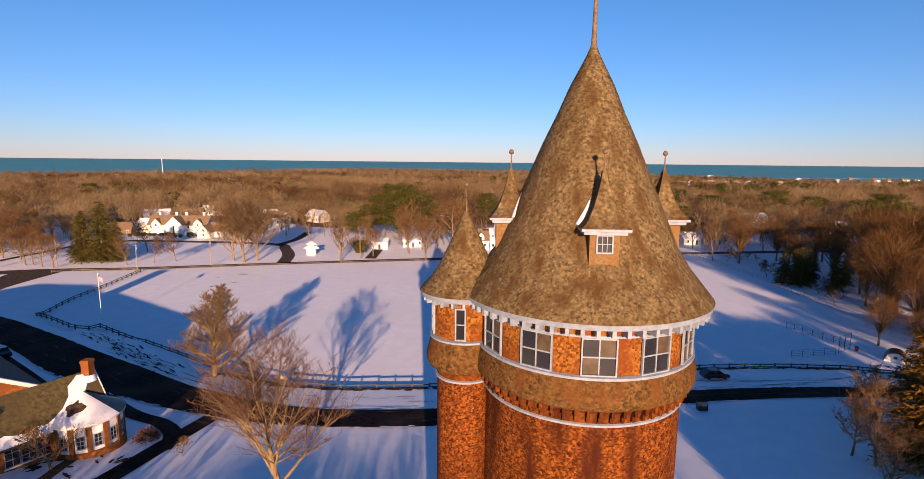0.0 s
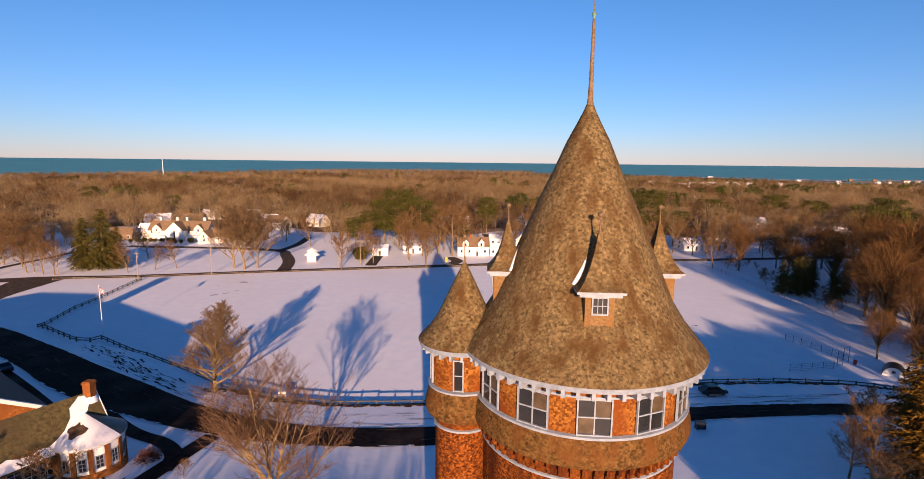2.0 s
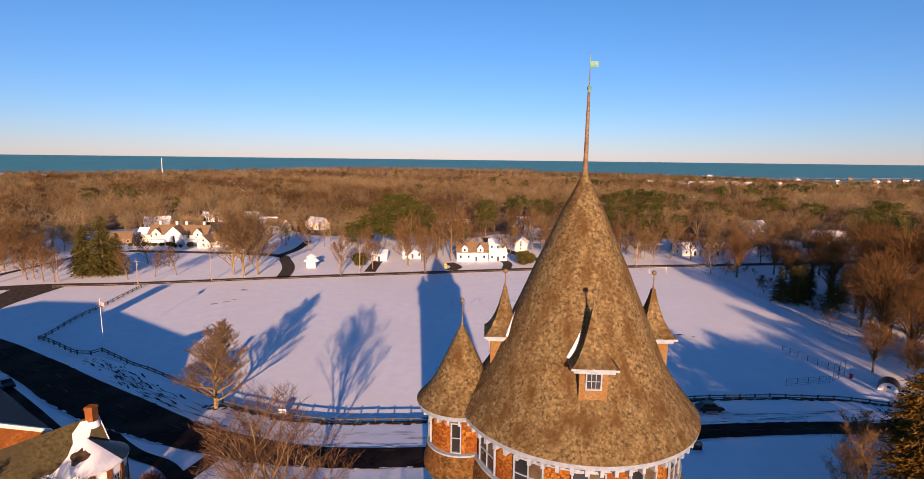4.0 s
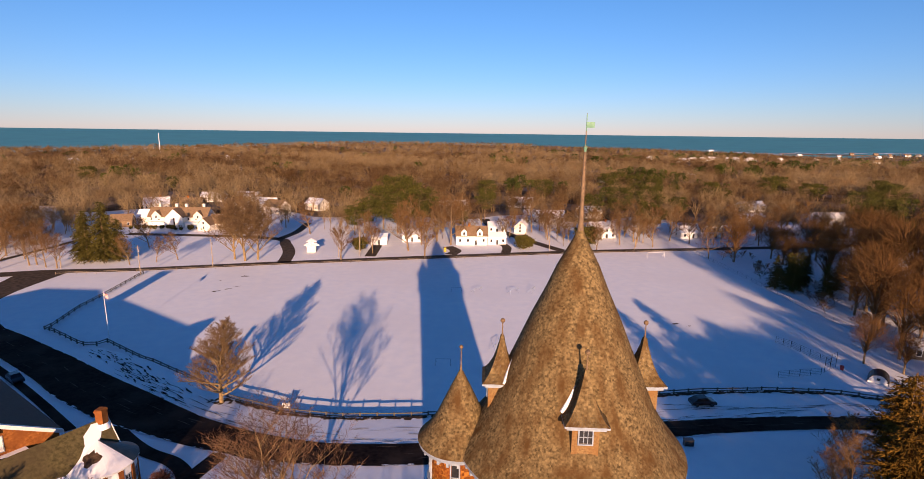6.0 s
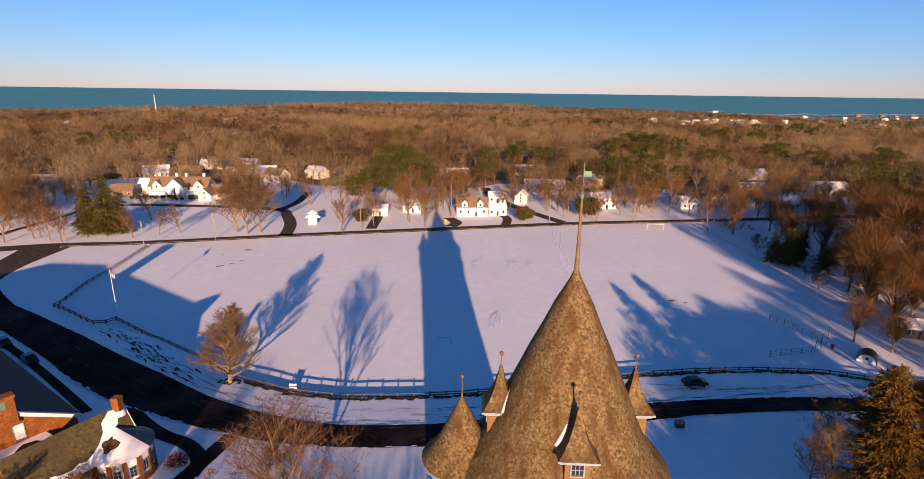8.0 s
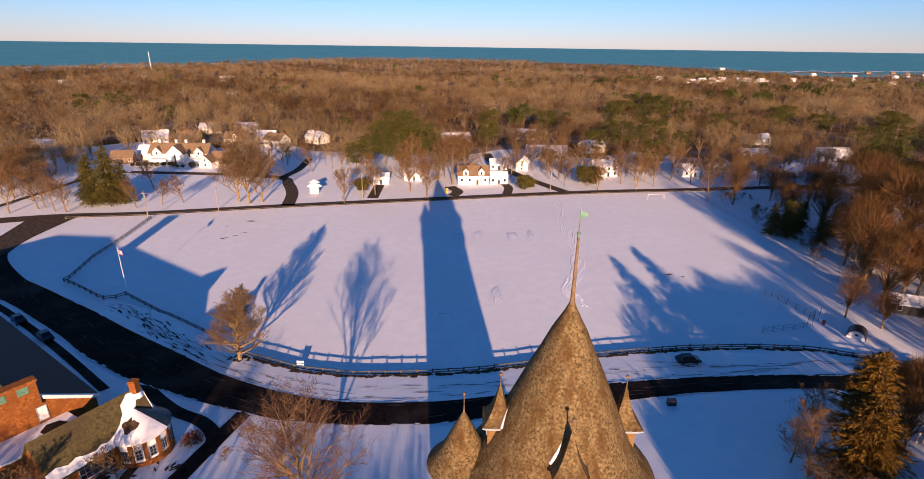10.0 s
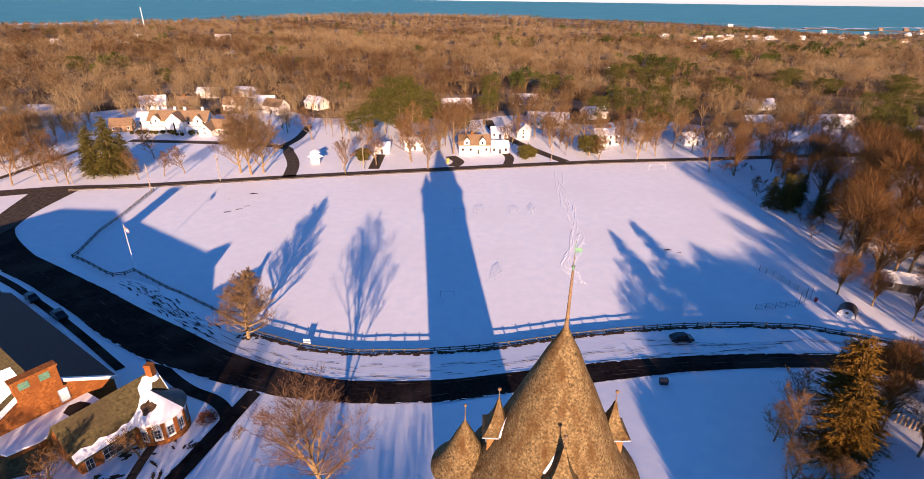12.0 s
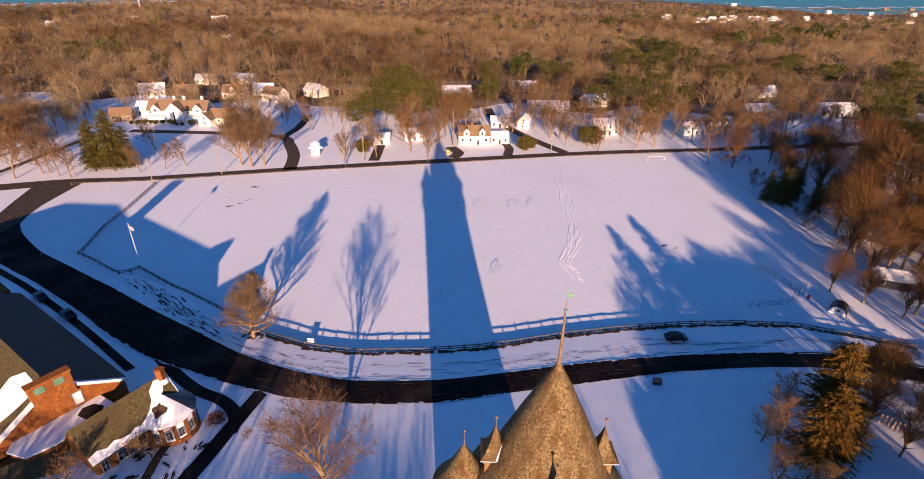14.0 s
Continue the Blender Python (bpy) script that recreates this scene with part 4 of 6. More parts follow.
def build_woods(clear):
    g = np.random.default_rng(77)
    pts = []
    for y0, y1, gap in ((225, 420, 9.0), (420, 700, 9.8), (700, 1200, 12.0), (1200, 2050, 18.0)):
        n = int((y1 - y0) * (y1 + y0) * 0.98 / gap ** 2)
        y = np.sqrt(g.uniform(y0 ** 2, y1 ** 2, n))
        x = g.uniform(-1, 1, n) * (y * 0.98 + 40)
        pts.append(np.stack([x, y], 1))
    pts.append(np.stack([g.uniform(125, 330, 260), g.uniform(60, 240, 260)], 1))
    pts.append(np.stack([g.uniform(-330, -186, 230), g.uniform(170, 240, 230)], 1))
    p = np.concatenate(pts)
    keep = p[:, 1] < np.interp(p[:, 0], [q[0] for q in COAST_LINE], [q[1] for q in COAST_LINE]) - 15
    for x0, y0, x1, y1 in clear:
        keep &= ~((p[:, 0] > x0) & (p[:, 0] < x1) & (p[:, 1] > y0) & (p[:, 1] < y1))
    p = p[keep]
    dist = np.hypot(p[:, 0], p[:, 1])
    # stands of like trees, and pines in clusters
    drift = 0.5 + 0.2 * np.sin(p[:, 0] / 47 + 1.3 * np.sin(p[:, 1] / 61)) + 0.2 * np.sin(p[:, 1] / 83 + p[:, 0] / 131) + 0.14 * np.sin(p[:, 0] / 19 + p[:, 1] / 23)
    tone = np.clip(0.55 * drift + 0.45 * g.random(len(p)), 0, 1)
    east = np.clip((p[:, 0] + 40) / 260, 0, 1)
    green = (np.sin(p[:, 0] / 37 + 0.7) * np.sin(p[:, 1] / 53 + p[:, 0] / 90) + 0.35 * g.normal(0, 1, len(p)) > 1.25 - 0.45 * east) & (dist > 330)
    height = (0.72 + 0.5 * g.random(len(p)) ** 1.2) * np.where(dist > 850, 0.74, 1.0)
    shore = np.interp(p[:, 0], [q[0] for q in COAST_LINE], [q[1] for q in COAST_LINE]) - p[:, 1]
    height *= np.where((p[:, 0] > 150) & (shore < 420), 0.5, 1.0)
    turn, wide = g.uniform(0, 2 * math.pi, len(p)), g.uniform(0.95, 1.35, len(p))
    which = g.integers(0, 7, len(p))
    out, tones, pine_out, pine_tones = [], [], [], []
    for lo, hi, limbs, twigs, half, length in ((0, 300, 28, 350, 0.06, 1.5), (300, 430, 24, 270, 0.082, 1.5), (430, 700, 12, 125, 0.145, 1.8), (700, 1200, 6, 60, 0.26, 2.2), (1200, 3000, 4, 26, 0.5, 3.0)):
        for k in range(7):
            idx = np.nonzero((dist >= lo) & (dist < hi) & (which == k) & ~green)[0]
            tree = tri_tree(200 + k, limbs, twigs, half, length)
            out.append(scatter(tree, p[idx, 0], p[idx, 1], 0.0, turn[idx], height[idx], wide[idx]))
            pale = np.zeros(len(tree))
            pale[:limbs + 1] = 0.55
            tones.append((tone[idx][:, None] * (1 - pale) + 0.78 * pale).ravel())
    for lo, hi, count, half in ((0, 700, 300, 0.5), (700, 1200, 110, 0.8), (1200, 3000, 50, 1.2)):
        for k in range(3):
            idx = np.nonzero((dist >= lo) & (dist < hi) & (which % 3 == k) & green)[0]
            tree = tri_pine(300 + k, count, half)
            pine_out.append(scatter(tree, p[idx, 0], p[idx, 1], 0.0, turn[idx], height[idx] * 0.8, wide[idx]))
            pine_tones.append(np.repeat(tone[idx], len(tree)))
    tagged(new("woods", toned_mesh("woods", out, tones, WOODS)), "brown leafless winter woods reaching the sea", "woods", kind="stuff")
    tagged(new("pine_woods", toned_mesh("pine_woods", pine_out, pine_tones, PINE_WOODS)), "dark green pines scattered through the winter woods", "woods", kind="stuff")


# ---- roads and paths ----
ROAD_IN = [(-141, 136), (-134.6, 129.1), (-122, 119.5), (-107.7, 110.5), (-86, 99), (-74.6, 92.3), (-59.8, 84.7), (-53.2, 81.2), (-45.6, 77.6), (-34.9, 74.0), (-23.2, 72.0), (-8, 73.0), (5.2, 75.9), (21.3, 79.7), (39.2, 82.9), (57.3, 85), (75, 85.4), (100, 78.5), (140, 58.5)]
ROAD_OUT = [(-140, 122), (-132, 115.6), (-122, 108.6), (-105.8, 99.4), (-86.5, 88.2), (-75.4, 80.8), (-63, 74.4), (-54.5, 71.8), (-45, 69), (-33.5, 66.4), (-21.6, 65.6), (-7.3, 66.7), (5, 69.8), (20.2, 73.4), (37.3, 77.4), (54.8, 79.9), (72, 79.9), (97, 72.5), (136, 53)]
strip("road", ROAD_IN, ROAD_OUT, ASPHALT, "dark asphalt drive curving round the snowy field", lift=0.1, cross=6)
FAR_NEAR = [(-260, 125), (-168, 159.5), (-147, 168.0), (-123, 173.0), (-74.4, 187.2), (-22.2, 200.8), (43, 217.5), (96, 227.5), (165, 241), (260, 262)]
FAR_FAR = [(-262, 131), (-172, 165.3), (-150, 172.6), (-125, 177.4), (-76, 191.8), (-23, 206.0), (43.9, 222.9), (97.8, 232.8), (164.8, 246.4), (260, 268)]
strip("road_beyond", FAR_NEAR, FAR_FAR, DRY_LIT_ASPHALT, "wet asphalt street along the field's far side")
strip("road_joining", [(-136.1, 130.1), (-139.9, 134.6), (-143.8, 147.6), (-145, 170)], [(-140, 122), (-148, 134), (-152.8, 142.7), (-160, 165)], DRY_LIT_ASPHALT, "asphalt junction of street and drive", lift=0.05)
lane("drive", [(-76.5, 189.5), (-80.5, 206), (-88, 222), (-95, 232), (-120, 236), (-170, 236)], 5.0, DRY_LIT_ASPHALT, "dark driveway curving up to the white house")
lane("drive_north", [(-95, 232), (-93, 250), (-96, 275)], 4.0, DRY_LIT_ASPHALT, "dark driveway running into the woods")
lane("garage_drive", [(-46, 202.5), (-47.3, 224)], 4.5, DRY_LIT_ASPHALT, "short dark garage driveway")
lane("house_drive", [(-14, 209), (-12, 216), (-16, 224)], 5.0, DRY_LIT_ASPHALT, "short dark house driveway")
lane("side_drive", [(9, 214), (10, 225), (7, 235)], 4.0, DRY_LIT_ASPHALT, "short dark house driveway")
lane("side_road", [(34, 220.5), (26, 232), (15, 250), (4, 275), (0, 300)], 5.0, DRY_LIT_ASPHALT, "narrow side street between snowy lots")
lane("road_west", [(-186, 150), (-183.3, 178), (-182.5, 194), (-181.7, 206), (-181.2, 222), (-172, 236)], 3.0, DRY_LIT_ASPHALT, "narrow dark lane under trees")
lane("path", [(-38.3, 68.5), (-39.5, 60), (-41.5, 46), (-44, 38)], 2.6, ASPHALT, "dark cleared footpath in the snow")
lane("path_curve", [(-66, 79), (-57, 71.5), (-50, 66.8), (-44, 64.4), (-40.2, 61.0), (-39.3, 57.0)], 2.3, ASPHALT, "dark curving footpath round the lawn", lift=0.075)
lane("path_entry", [(-47.6, 54.2), (-47.4, 51), (-46.8, 47), (-46, 42)], 1.3, EARTH, "brown trodden path to the brick building", lift=0.09)
lane("footway", [(-128, 110), (-104, 96.0), (-85, 84.5), (-64, 70.5)], 1.6, ASPHALT, "dark footway along the brick building")


# ---- houses ----
LOTS = []


def gable_house(name, x, y, turn, w, d, hw, hr, wall, roof, label, windows=(3, 2), chimney=None, dormers=0, door=True, snow=False, base=None):
    """A house whose front faces local -y; ridge along local x."""
    z = ground_height(x, y) if base is None else base
    LOTS.append((x - w / 2 - 5, y - d / 2 - 9, x + w / 2 + 4, y + d / 2 + 2))
    h = thing(name, Matrix.Translation((x, y, z)) @ Matrix.Rotation(radians(turn), 4, "Z"), label, "house")
    body = Shape().box((-w / 2, -d / 2, -0.5), (w / 2, d / 2, hw))
    for sx in (-1, 1):
        e = sx * (w / 2)
        body.face((e, -d / 2, hw), (e, d / 2, hw), (e, 0, hw + hr))
    part("wall", body, wall, h)
    o, t = 0.35, 0.18
    k = hr / (d / 2)
    for sy in (-1, 1):
        r = Shape()
        a, b = (sy * (d / 2 + o), hw - o * k), (0.0, hw + hr)
        pts = [(a[0], a[1]), (b[0], b[1]), (b[0], b[1] + t), (a[0], a[1] + t)]
        q = [[(xx, yy, zz) for yy, zz in pts] for xx in (-w / 2 - o, w / 2 + o)]
        r.face(*q[0]).face(*reversed(q[1]))
        for i in range(4):
            j = (i + 1) % 4
            r.face(q[0][i], q[1][i], q[1][j], q[0][j])
        part("roof", r, SNOW if snow and sy > 0 else roof, h)
    cols, rows = windows
    for r in range(rows):
        for c in range(cols):
            cx, cz = -w / 2 + w * (c + 0.5) / cols, hw * (r + 0.35) / rows
            if r == 0 and door and c == cols // 2:
                part("door", Shape().box((cx - 0.5, -d / 2 - 0.06, 0), (cx + 0.5, -d / 2, 2.1)), DARK, h)
                continue
            win = part("window", Shape().box((cx - 0.55, -d / 2 - 0.06, cz - 0.1), (cx + 0.55, -d / 2, cz + 1.35)), WHITE, h)
            part("pane", Shape().box((cx - 0.45, -d / 2 - 0.075, cz), (cx + 0.45, -d / 2 - 0.062, cz + 1.25)), GLASS, win)
    for sx in (-1, 1):
        for r in range(rows + 1):
            cz = hw * (r + 0.35) / rows if r < rows else hw + 0.3
            if r == rows and hr < 2.2:
                continue
            win = part("window", Shape().box((sx * (w / 2 + 0.03) - 0.03, -0.5, cz - 0.1), (sx * (w / 2 + 0.03) + 0.03, 0.5, cz + 1.2)), WHITE, h)
            part("pane", Shape().box((sx * (w / 2 + 0.065) - 0.006, -0.4, cz), (sx * (w / 2 + 0.065) + 0.006, 0.4, cz + 1.1)), GLASS, win)
    for i in range(dormers):
        cx = -w / 2 + w * (i + 0.5) / dormers
        gable(h, cx, -d / 2 - 0.1, hw - 0.2, 2.6, 2.0, 1.5, d * 0.42, wall, roof)
    if chimney is not None:
        part("chimney", Shape().box((chimney - 0.5, -0.4, hw), (chimney + 0.5, 0.4, hw + hr + 1.3)).box((chimney - 0.58, -0.48, hw + hr + 1.05), (chimney + 0.58, 0.48, hw + hr + 1.2)), RED_BRICK, h)
    return h


def gable(h, cx, y0, z0, w, hw, hr, depth, wall, roof):
    """A cross gable standing forward of the roof, with its window."""
    s = Shape().box((cx - w / 2, y0, z0), (cx + w / 2, y0 + depth, z0 + hw))
    s.face((cx - w / 2, y0, z0 + hw), (cx + w / 2, y0, z0 + hw), (cx, y0, z0 + hw + hr))
    g = part("gable", s, wall, h)
    for sx in (-1, 1):
        o = 0.2
        p = [(cx + sx * (w / 2 + o), z0 + hw - o * hr / (w / 2)), (cx, z0 + hw + hr), (cx, z0 + hw + hr + 0.15), (cx + sx * (w / 2 + o), z0 + hw - o * hr / (w / 2) + 0.15)]
        r = Shape()
        q = [[(a, yy, b) for a, b in p] for yy in (y0 - 0.25, y0 + depth + 1.2)]
        r.face(*q[0]).face(*reversed(q[1]))
        for i in range(4):
            j = (i + 1) % 4
            r.face(q[0][i], q[0][j], q[1][j], q[1][i])
        part("gable_roof", r, roof, g)
    win = part("gable_window", Shape().box((cx - 0.5, y0 - 0.05, z0 + 0.4), (cx + 0.5, y0, z0 + hw - 0.1)), WHITE, g)
    part("pane", Shape().box((cx - 0.4, y0 - 0.07, z0 + 0.5), (cx + 0.4, y0 - 0.052, z0 + hw - 0.2)), GLASS, win)
    return g


def build_mansion():
    h = gable_house("white_house", -158, 262, 4, 30, 10, 5.2, 4.2, CREAM, BROWN_ROOF, "large white shingled house with gables and brown roof", (8, 2), None, 0)
    gable(h, 0, -8.5, 0, 9, 5.4, 4.2, 5, WHITE, BROWN_ROOF)
    for cx in (-10.5, 10.5):
        gable(h, cx, -5.4, 4.0, 4.5, 2.0, 2.2, 4, CREAM, BROWN_ROOF)
    for cx in (-11, -2.5, 2.5, 11.5):
        part("chimney", Shape().box((cx - 0.6, 0.2, 6), (cx + 0.6, 1.4, 11.2)).box((cx - 0.7, 0.1, 10.8), (cx + 0.7, 1.5, 11.0)), CREAM, h, "pale rendered chimney")
    for x0 in (-13, 5):
        part("porch", Shape().box((x0, -8.2, 0), (x0 + 8, -5.0, 2.8)), WHITE, h, "white enclosed porch")
    gable_house("annex", -132, 256, -3, 14, 8, 3.2, 3.6, CREAM, BROWN_ROOF, "low cream house with brown gabled roof", (4, 1), 3.0, 0)
    gable_house("annex", -139, 252, -93, 8, 6.5, 3.0, 3.2, CREAM, BROWN_ROOF, "small cream gabled house wing", (2, 1))
    gable_house("outbuilding", -186, 256, 20, 10, 8, 3.2, 3.0, BROWN_ROOF, BROWN_ROOF, "small brown house with snow on its roof", (3, 1), None, 0, True, True)
    gable_house("outbuilding", -178, 268, 5, 12, 8, 3.6, 3.4, CREAM, SNOW, "house with snowy roof among trees", (3, 1), 2)


build_mansion()
for x, y, t, w, d, hw, hr, wall, roof, lab, win, ch, dm in [
        (-47.3, 229, 6, 7, 8, 3.2, 1.2, WHITE, SNOW, "small white garage with snowy roof", (1, 1), None, 0),
        (-33.5, 236, 8, 9, 7, 3.2, 2.0, WHITE, SNOW, "white cottage with snowy roof behind bare trees", (3, 1), None, 0),
        (-6, 233, 6, 14, 9, 4.2, 3.6, WHITE, BROWN_ROOF, "white house with two front gables", (4, 1), -1, 2),
        (5.5, 234, 6, 8, 7, 3.4, 1.6, WHITE, SNOW, "white house wing with snowy roof", (3, 1), None, 0),
        (6, 262, 4, 8.5, 7, 3.2, 2.0, WHITE, SNOW, "white house with snowy roof", (3, 1), None, 0),
        (18.5, 262, 80, 8, 6, 3.4, 2.8, CREAM, SNOW, "cream house with steep snowy roof", (3, 2), None, 0),
        (33, 290, 0, 22, 12, 4.4, 3.0, CREAM, SNOW, "broad cream house with snowy roof", (6, 1), None, 0),
        (57, 254, 10, 12, 8, 4.8, 2.6, WHITE, SNOW, "white house with snowy roof and brick chimney", (4, 2), 2, 0),
        (99, 258, 12, 9, 8, 3.0, 2.6, WHITE, SNOW, "white garage with snowy roof", (2, 1), None, 0),
        (111, 260, 12, 13, 9, 3.6, 4.4, WHITE, BROWN_ROOF, "white house with gambrel-like roof and dormers", (4, 1), 0, 3),
        (150, 300, 10, 16, 9, 3.6, 2.8, CREAM, SNOW, "house with snowy roof among bare trees", (4, 1), None, 0),
        (195, 305, 5, 22, 10, 4.0, 2.8, WHITE, SNOW, "long white house with snowy roof", (6, 1), None, 0),
        (150, 262, 15, 10, 8, 3.4, 2.6, WHITE, SNOW, "small house with snowy roof in shade", (3, 1), None, 0),
        (103, 118, -20, 8, 6, 2.6, 1.4, WOOD_RAIL, SNOW, "low dark shed with snow on its roof", (2, 1), None, 0),
        (-152, 312, 4, 13, 9, 4.2, 3.6, CREAM, BROWN_ROOF, "cream gabled house in the woods", (4, 1), 2, 1),
        (-126, 308, -24, 13, 9, 4.4, 3.6, CREAM, BROWN_ROOF, "tan house with brown roof in the woods", (3, 1), None, 0),
        (-138, 322, 6, 12, 8, 4.2, 3.0, CREAM, SNOW, "cream house with snowy roof in the woods", (3, 1), None, 0),
        (-178, 307, 12, 13, 9, 4.4, 4.0, BROWN_ROOF, BROWN_ROOF, "brown house with patchy snow on its roof", (3, 1), -2, 0),
        (-203, 312, 24, 14, 9, 4.2, 3.4, CREAM, SNOW, "house with snowy roof in the woods", (4, 1), 2, 0),
        (-188, 352, 8, 15, 9, 4.0, 2.6, WHITE, SNOW, "long white house with snowy roof in the woods", (4, 1), None, 0),
        (-166, 358, -6, 15, 9, 4.0, 2.6, WHITE, SNOW, "long white house with snowy roof in the woods", (4, 1), None, 0),
        (-106, 322, -30, 12, 9, 4.2, 3.4, CREAM, SNOW, "cream house with snowy roof in the woods", (3, 1), None, 0),
        (-20, 330, 10, 18, 9, 4.0, 2.8, CREAM, SNOW, "house with snowy roof among bare trees", (4, 1), None, 0),
        (24, 352, -8, 16, 9, 4.0, 2.8, WHITE, SNOW, "white house with snowy roof among bare trees", (4, 1), None, 0),
        (62, 312, 20, 13, 9, 4.0, 3.0, CREAM, SNOW, "house with snowy roof among bare trees", (3, 1), None, 0),
        (176, 352, 14, 16, 9, 4.0, 2.8, WHITE, SNOW, "white house with snowy roof among bare trees", (4, 1), None, 0)]:
    gable_house("house", x, y, t, w, d, hw, hr, wall, roof, lab, win, ch, dm)
rng = random.Random(8)
FAR_HOUSES = []
for k in range(18):
    x = rng.uniform(330, 690)
    FAR_HOUSES.append((x, 830 + 0.37 * x + rng.uniform(-25, 25)))
FAR_HOUSES += [(310, 1010), (290, 960), (-566, 698), (-507, 728), (-500, 735), (-406, 818), (-398, 824), (-523, 804), (710, 993), (253, 658), (-300, 620), (120, 540)]
FAR_HOUSES += [(x, coast(x) - 40 - rng.uniform(0, 50)) for x in range(620, 1180, 80)]
for x, y in FAR_HOUSES:
    gable_house("house", x, y, rng.uniform(-30, 30), rng.uniform(8, 13), rng.uniform(6, 8), rng.uniform(3, 5), rng.uniform(2, 3.2), rng.choice([WHITE, CREAM, CREAM]), rng.choice([SNOW, SNOW, BROWN_ROOF]), "distant pale house standing in the woods", (3, 1), None, 0, False)

build_woods([(-195, 150, -100, 250), (-100, 150, -52, 232), (-55, 150, 62, 226), (60, 150, 118, 238), (118, 150, 175, 252), (-1000, 0, 115, 178), (-100, 225, -86, 276), (22, 218, 34, 240), (12, 238, 24, 256), (2, 255, 14, 300), (-68, 232, -28, 250)] + LOTS + PINE_SPOTS)


# ---- brick buildings below the hill ----
def build_library():
    z = 3.9
    u, n = Vector((-0.476, -0.879, 0)), Vector((0.879, -0.476, 0))
    o = Vector((-50.1, 60.55, 0))
    h = thing("library", Matrix.Translation((o.x, o.y, z)), "red brick building with olive roof and rounded white bay", "building")
    front = Matrix.Rotation(math.atan2(n.y, n.x), 4, "Z")
    L, W, E, R = 13.4, 3.5, 7.9, 12.0
    k = (R - E) / W

    def P(a, b, zz):
        q = u * a + n * b
        return Vector((q.x, q.y, zz - z))

    def slab(name, poly, mat, parent, label, thick=0.12):
        """A layer lying on the front roof slope over a polygon of places along and down it."""
        sh = Shape()
        top = [P(aa, bb, R + 0.24 - bb * k + thick) for aa, bb in poly]
        low = [P(aa, bb, R + 0.24 - bb * k - 0.04) for aa, bb in poly]
        sh.face(*top).face(*reversed(low))
        for i in range(len(poly)):
            j = (i + 1) % len(poly)
            sh.face(low[i], low[j], top[j], top[i])
        return part(name, sh, mat, parent, label)
    wall = Shape()
    for b in (-W, W):
        wall.face(P(0, b, z - 0.8), P(L, b, z - 0.8), P(L, b, E), P(0, b, E))
    for a in (0, L):
        wall.face(P(a, -W, z - 0.8), P(a, W, z - 0.8), P(a, W, E), P(a, 0, R), P(a, -W, E))
    part("wall", wall, RED_BRICK, h, "red brick wall")
    for sy in (1, -1):
        pts = [(sy * (W + 0.5), E - 0.5 * k), (0, R), (0, R + 0.2), (sy * (W + 0.5), E - 0.5 * k + 0.2)]
        q = [[P(a, bb, zz) for bb, zz in pts] for a in (-0.35, L + 0.4)]
        r = Shape().face(*q[0]).face(*q[1])
        for i in range(4):
            j = (i + 1) % 4
            r.face(q[0][i], q[1][i], q[1][j], q[0][j])
        part("roof", r, OLIVE_ROOF, h, "olive-brown shingled roof slope")
    for a0, sy in ((-0.38, 1), (-0.38, -1)):
        q = [[P(a, bb, zz) for bb, zz in ((0, R + 0.24), (sy * (W + 0.5), E - 0.5 * k + 0.24), (sy * (W + 0.5), E - 0.5 * k - 0.1), (0, R - 0.1))] for a in (a0 - 0.06, a0 + 0.06)]
        r = Shape().face(*q[0]).face(*reversed(q[1]))
        for i in range(4):
            j = (i + 1) % 4
            r.face(q[0][i], q[0][j], q[1][j], q[1][i])
        part("rake", r, WHITE, h, "white painted rake board")
    # snow that has stayed in the valley and along the eaves
    slab("roof_snow", [(0.9, 0.3), (1.7, 0.2), (2.2, 0.5), (3.0, 0.9), (3.3, 1.7), (4.3, 2.5), (5.4, 3.0), (6.3, 3.3), (7.1, 3.15), (8.0, 3.4), (9.2, 3.3), (10.1, 3.05), (11.2, 3.3), (12.4, 3.0), (13.7, 3.2), (13.7, 3.95), (4.0, 3.95), (2.4, 2.4), (1.3, 1.5), (0.9, 1.0)], SNOW, h, "snow left in the roof valley and eaves", 0.07)
    c = P(0.45, 0.35, 0)
    ch = part("chimney", Shape().box((c.x - 0.5, c.y - 0.5, R - 1.6 - z), (c.x + 0.5, c.y + 0.5, 13.75 - z)), RED_BRICK, h, "tall orange brick chimney")
    part("chimney_cap", Shape().box((c.x - 0.58, c.y - 0.58, 13.4 - z), (c.x + 0.58, c.y + 0.58, 13.6 - z)), RED_BRICK, ch)
    part("chimney_snow", Shape().revolve([(0.95, R - 1.0 - z), (0.82, R - 0.5 - z), (0.7, R - 0.2 - z)], 10, (c.x, c.y)), SNOW, ch, "snow round the chimney's foot", smooth=True)
    # long front with its large windows, then a plain stretch with an arched one
    for i in range(3):
        window_unit(h, Matrix.Translation(P(6.75 + i * 1.5, W + 0.03, 5.1)) @ front, 1.42, 2.55, 2, 3, 0.06)
    part("sill", Shape().prism([tuple(P(aa, bb, 0)[:2]) for aa, bb in ((5.9, W), (5.9, W + 0.2), (10.6, W + 0.2), (10.6, W))][::-1], 5.0 - z, 5.12 - z), WHITE, h, "white window sill")
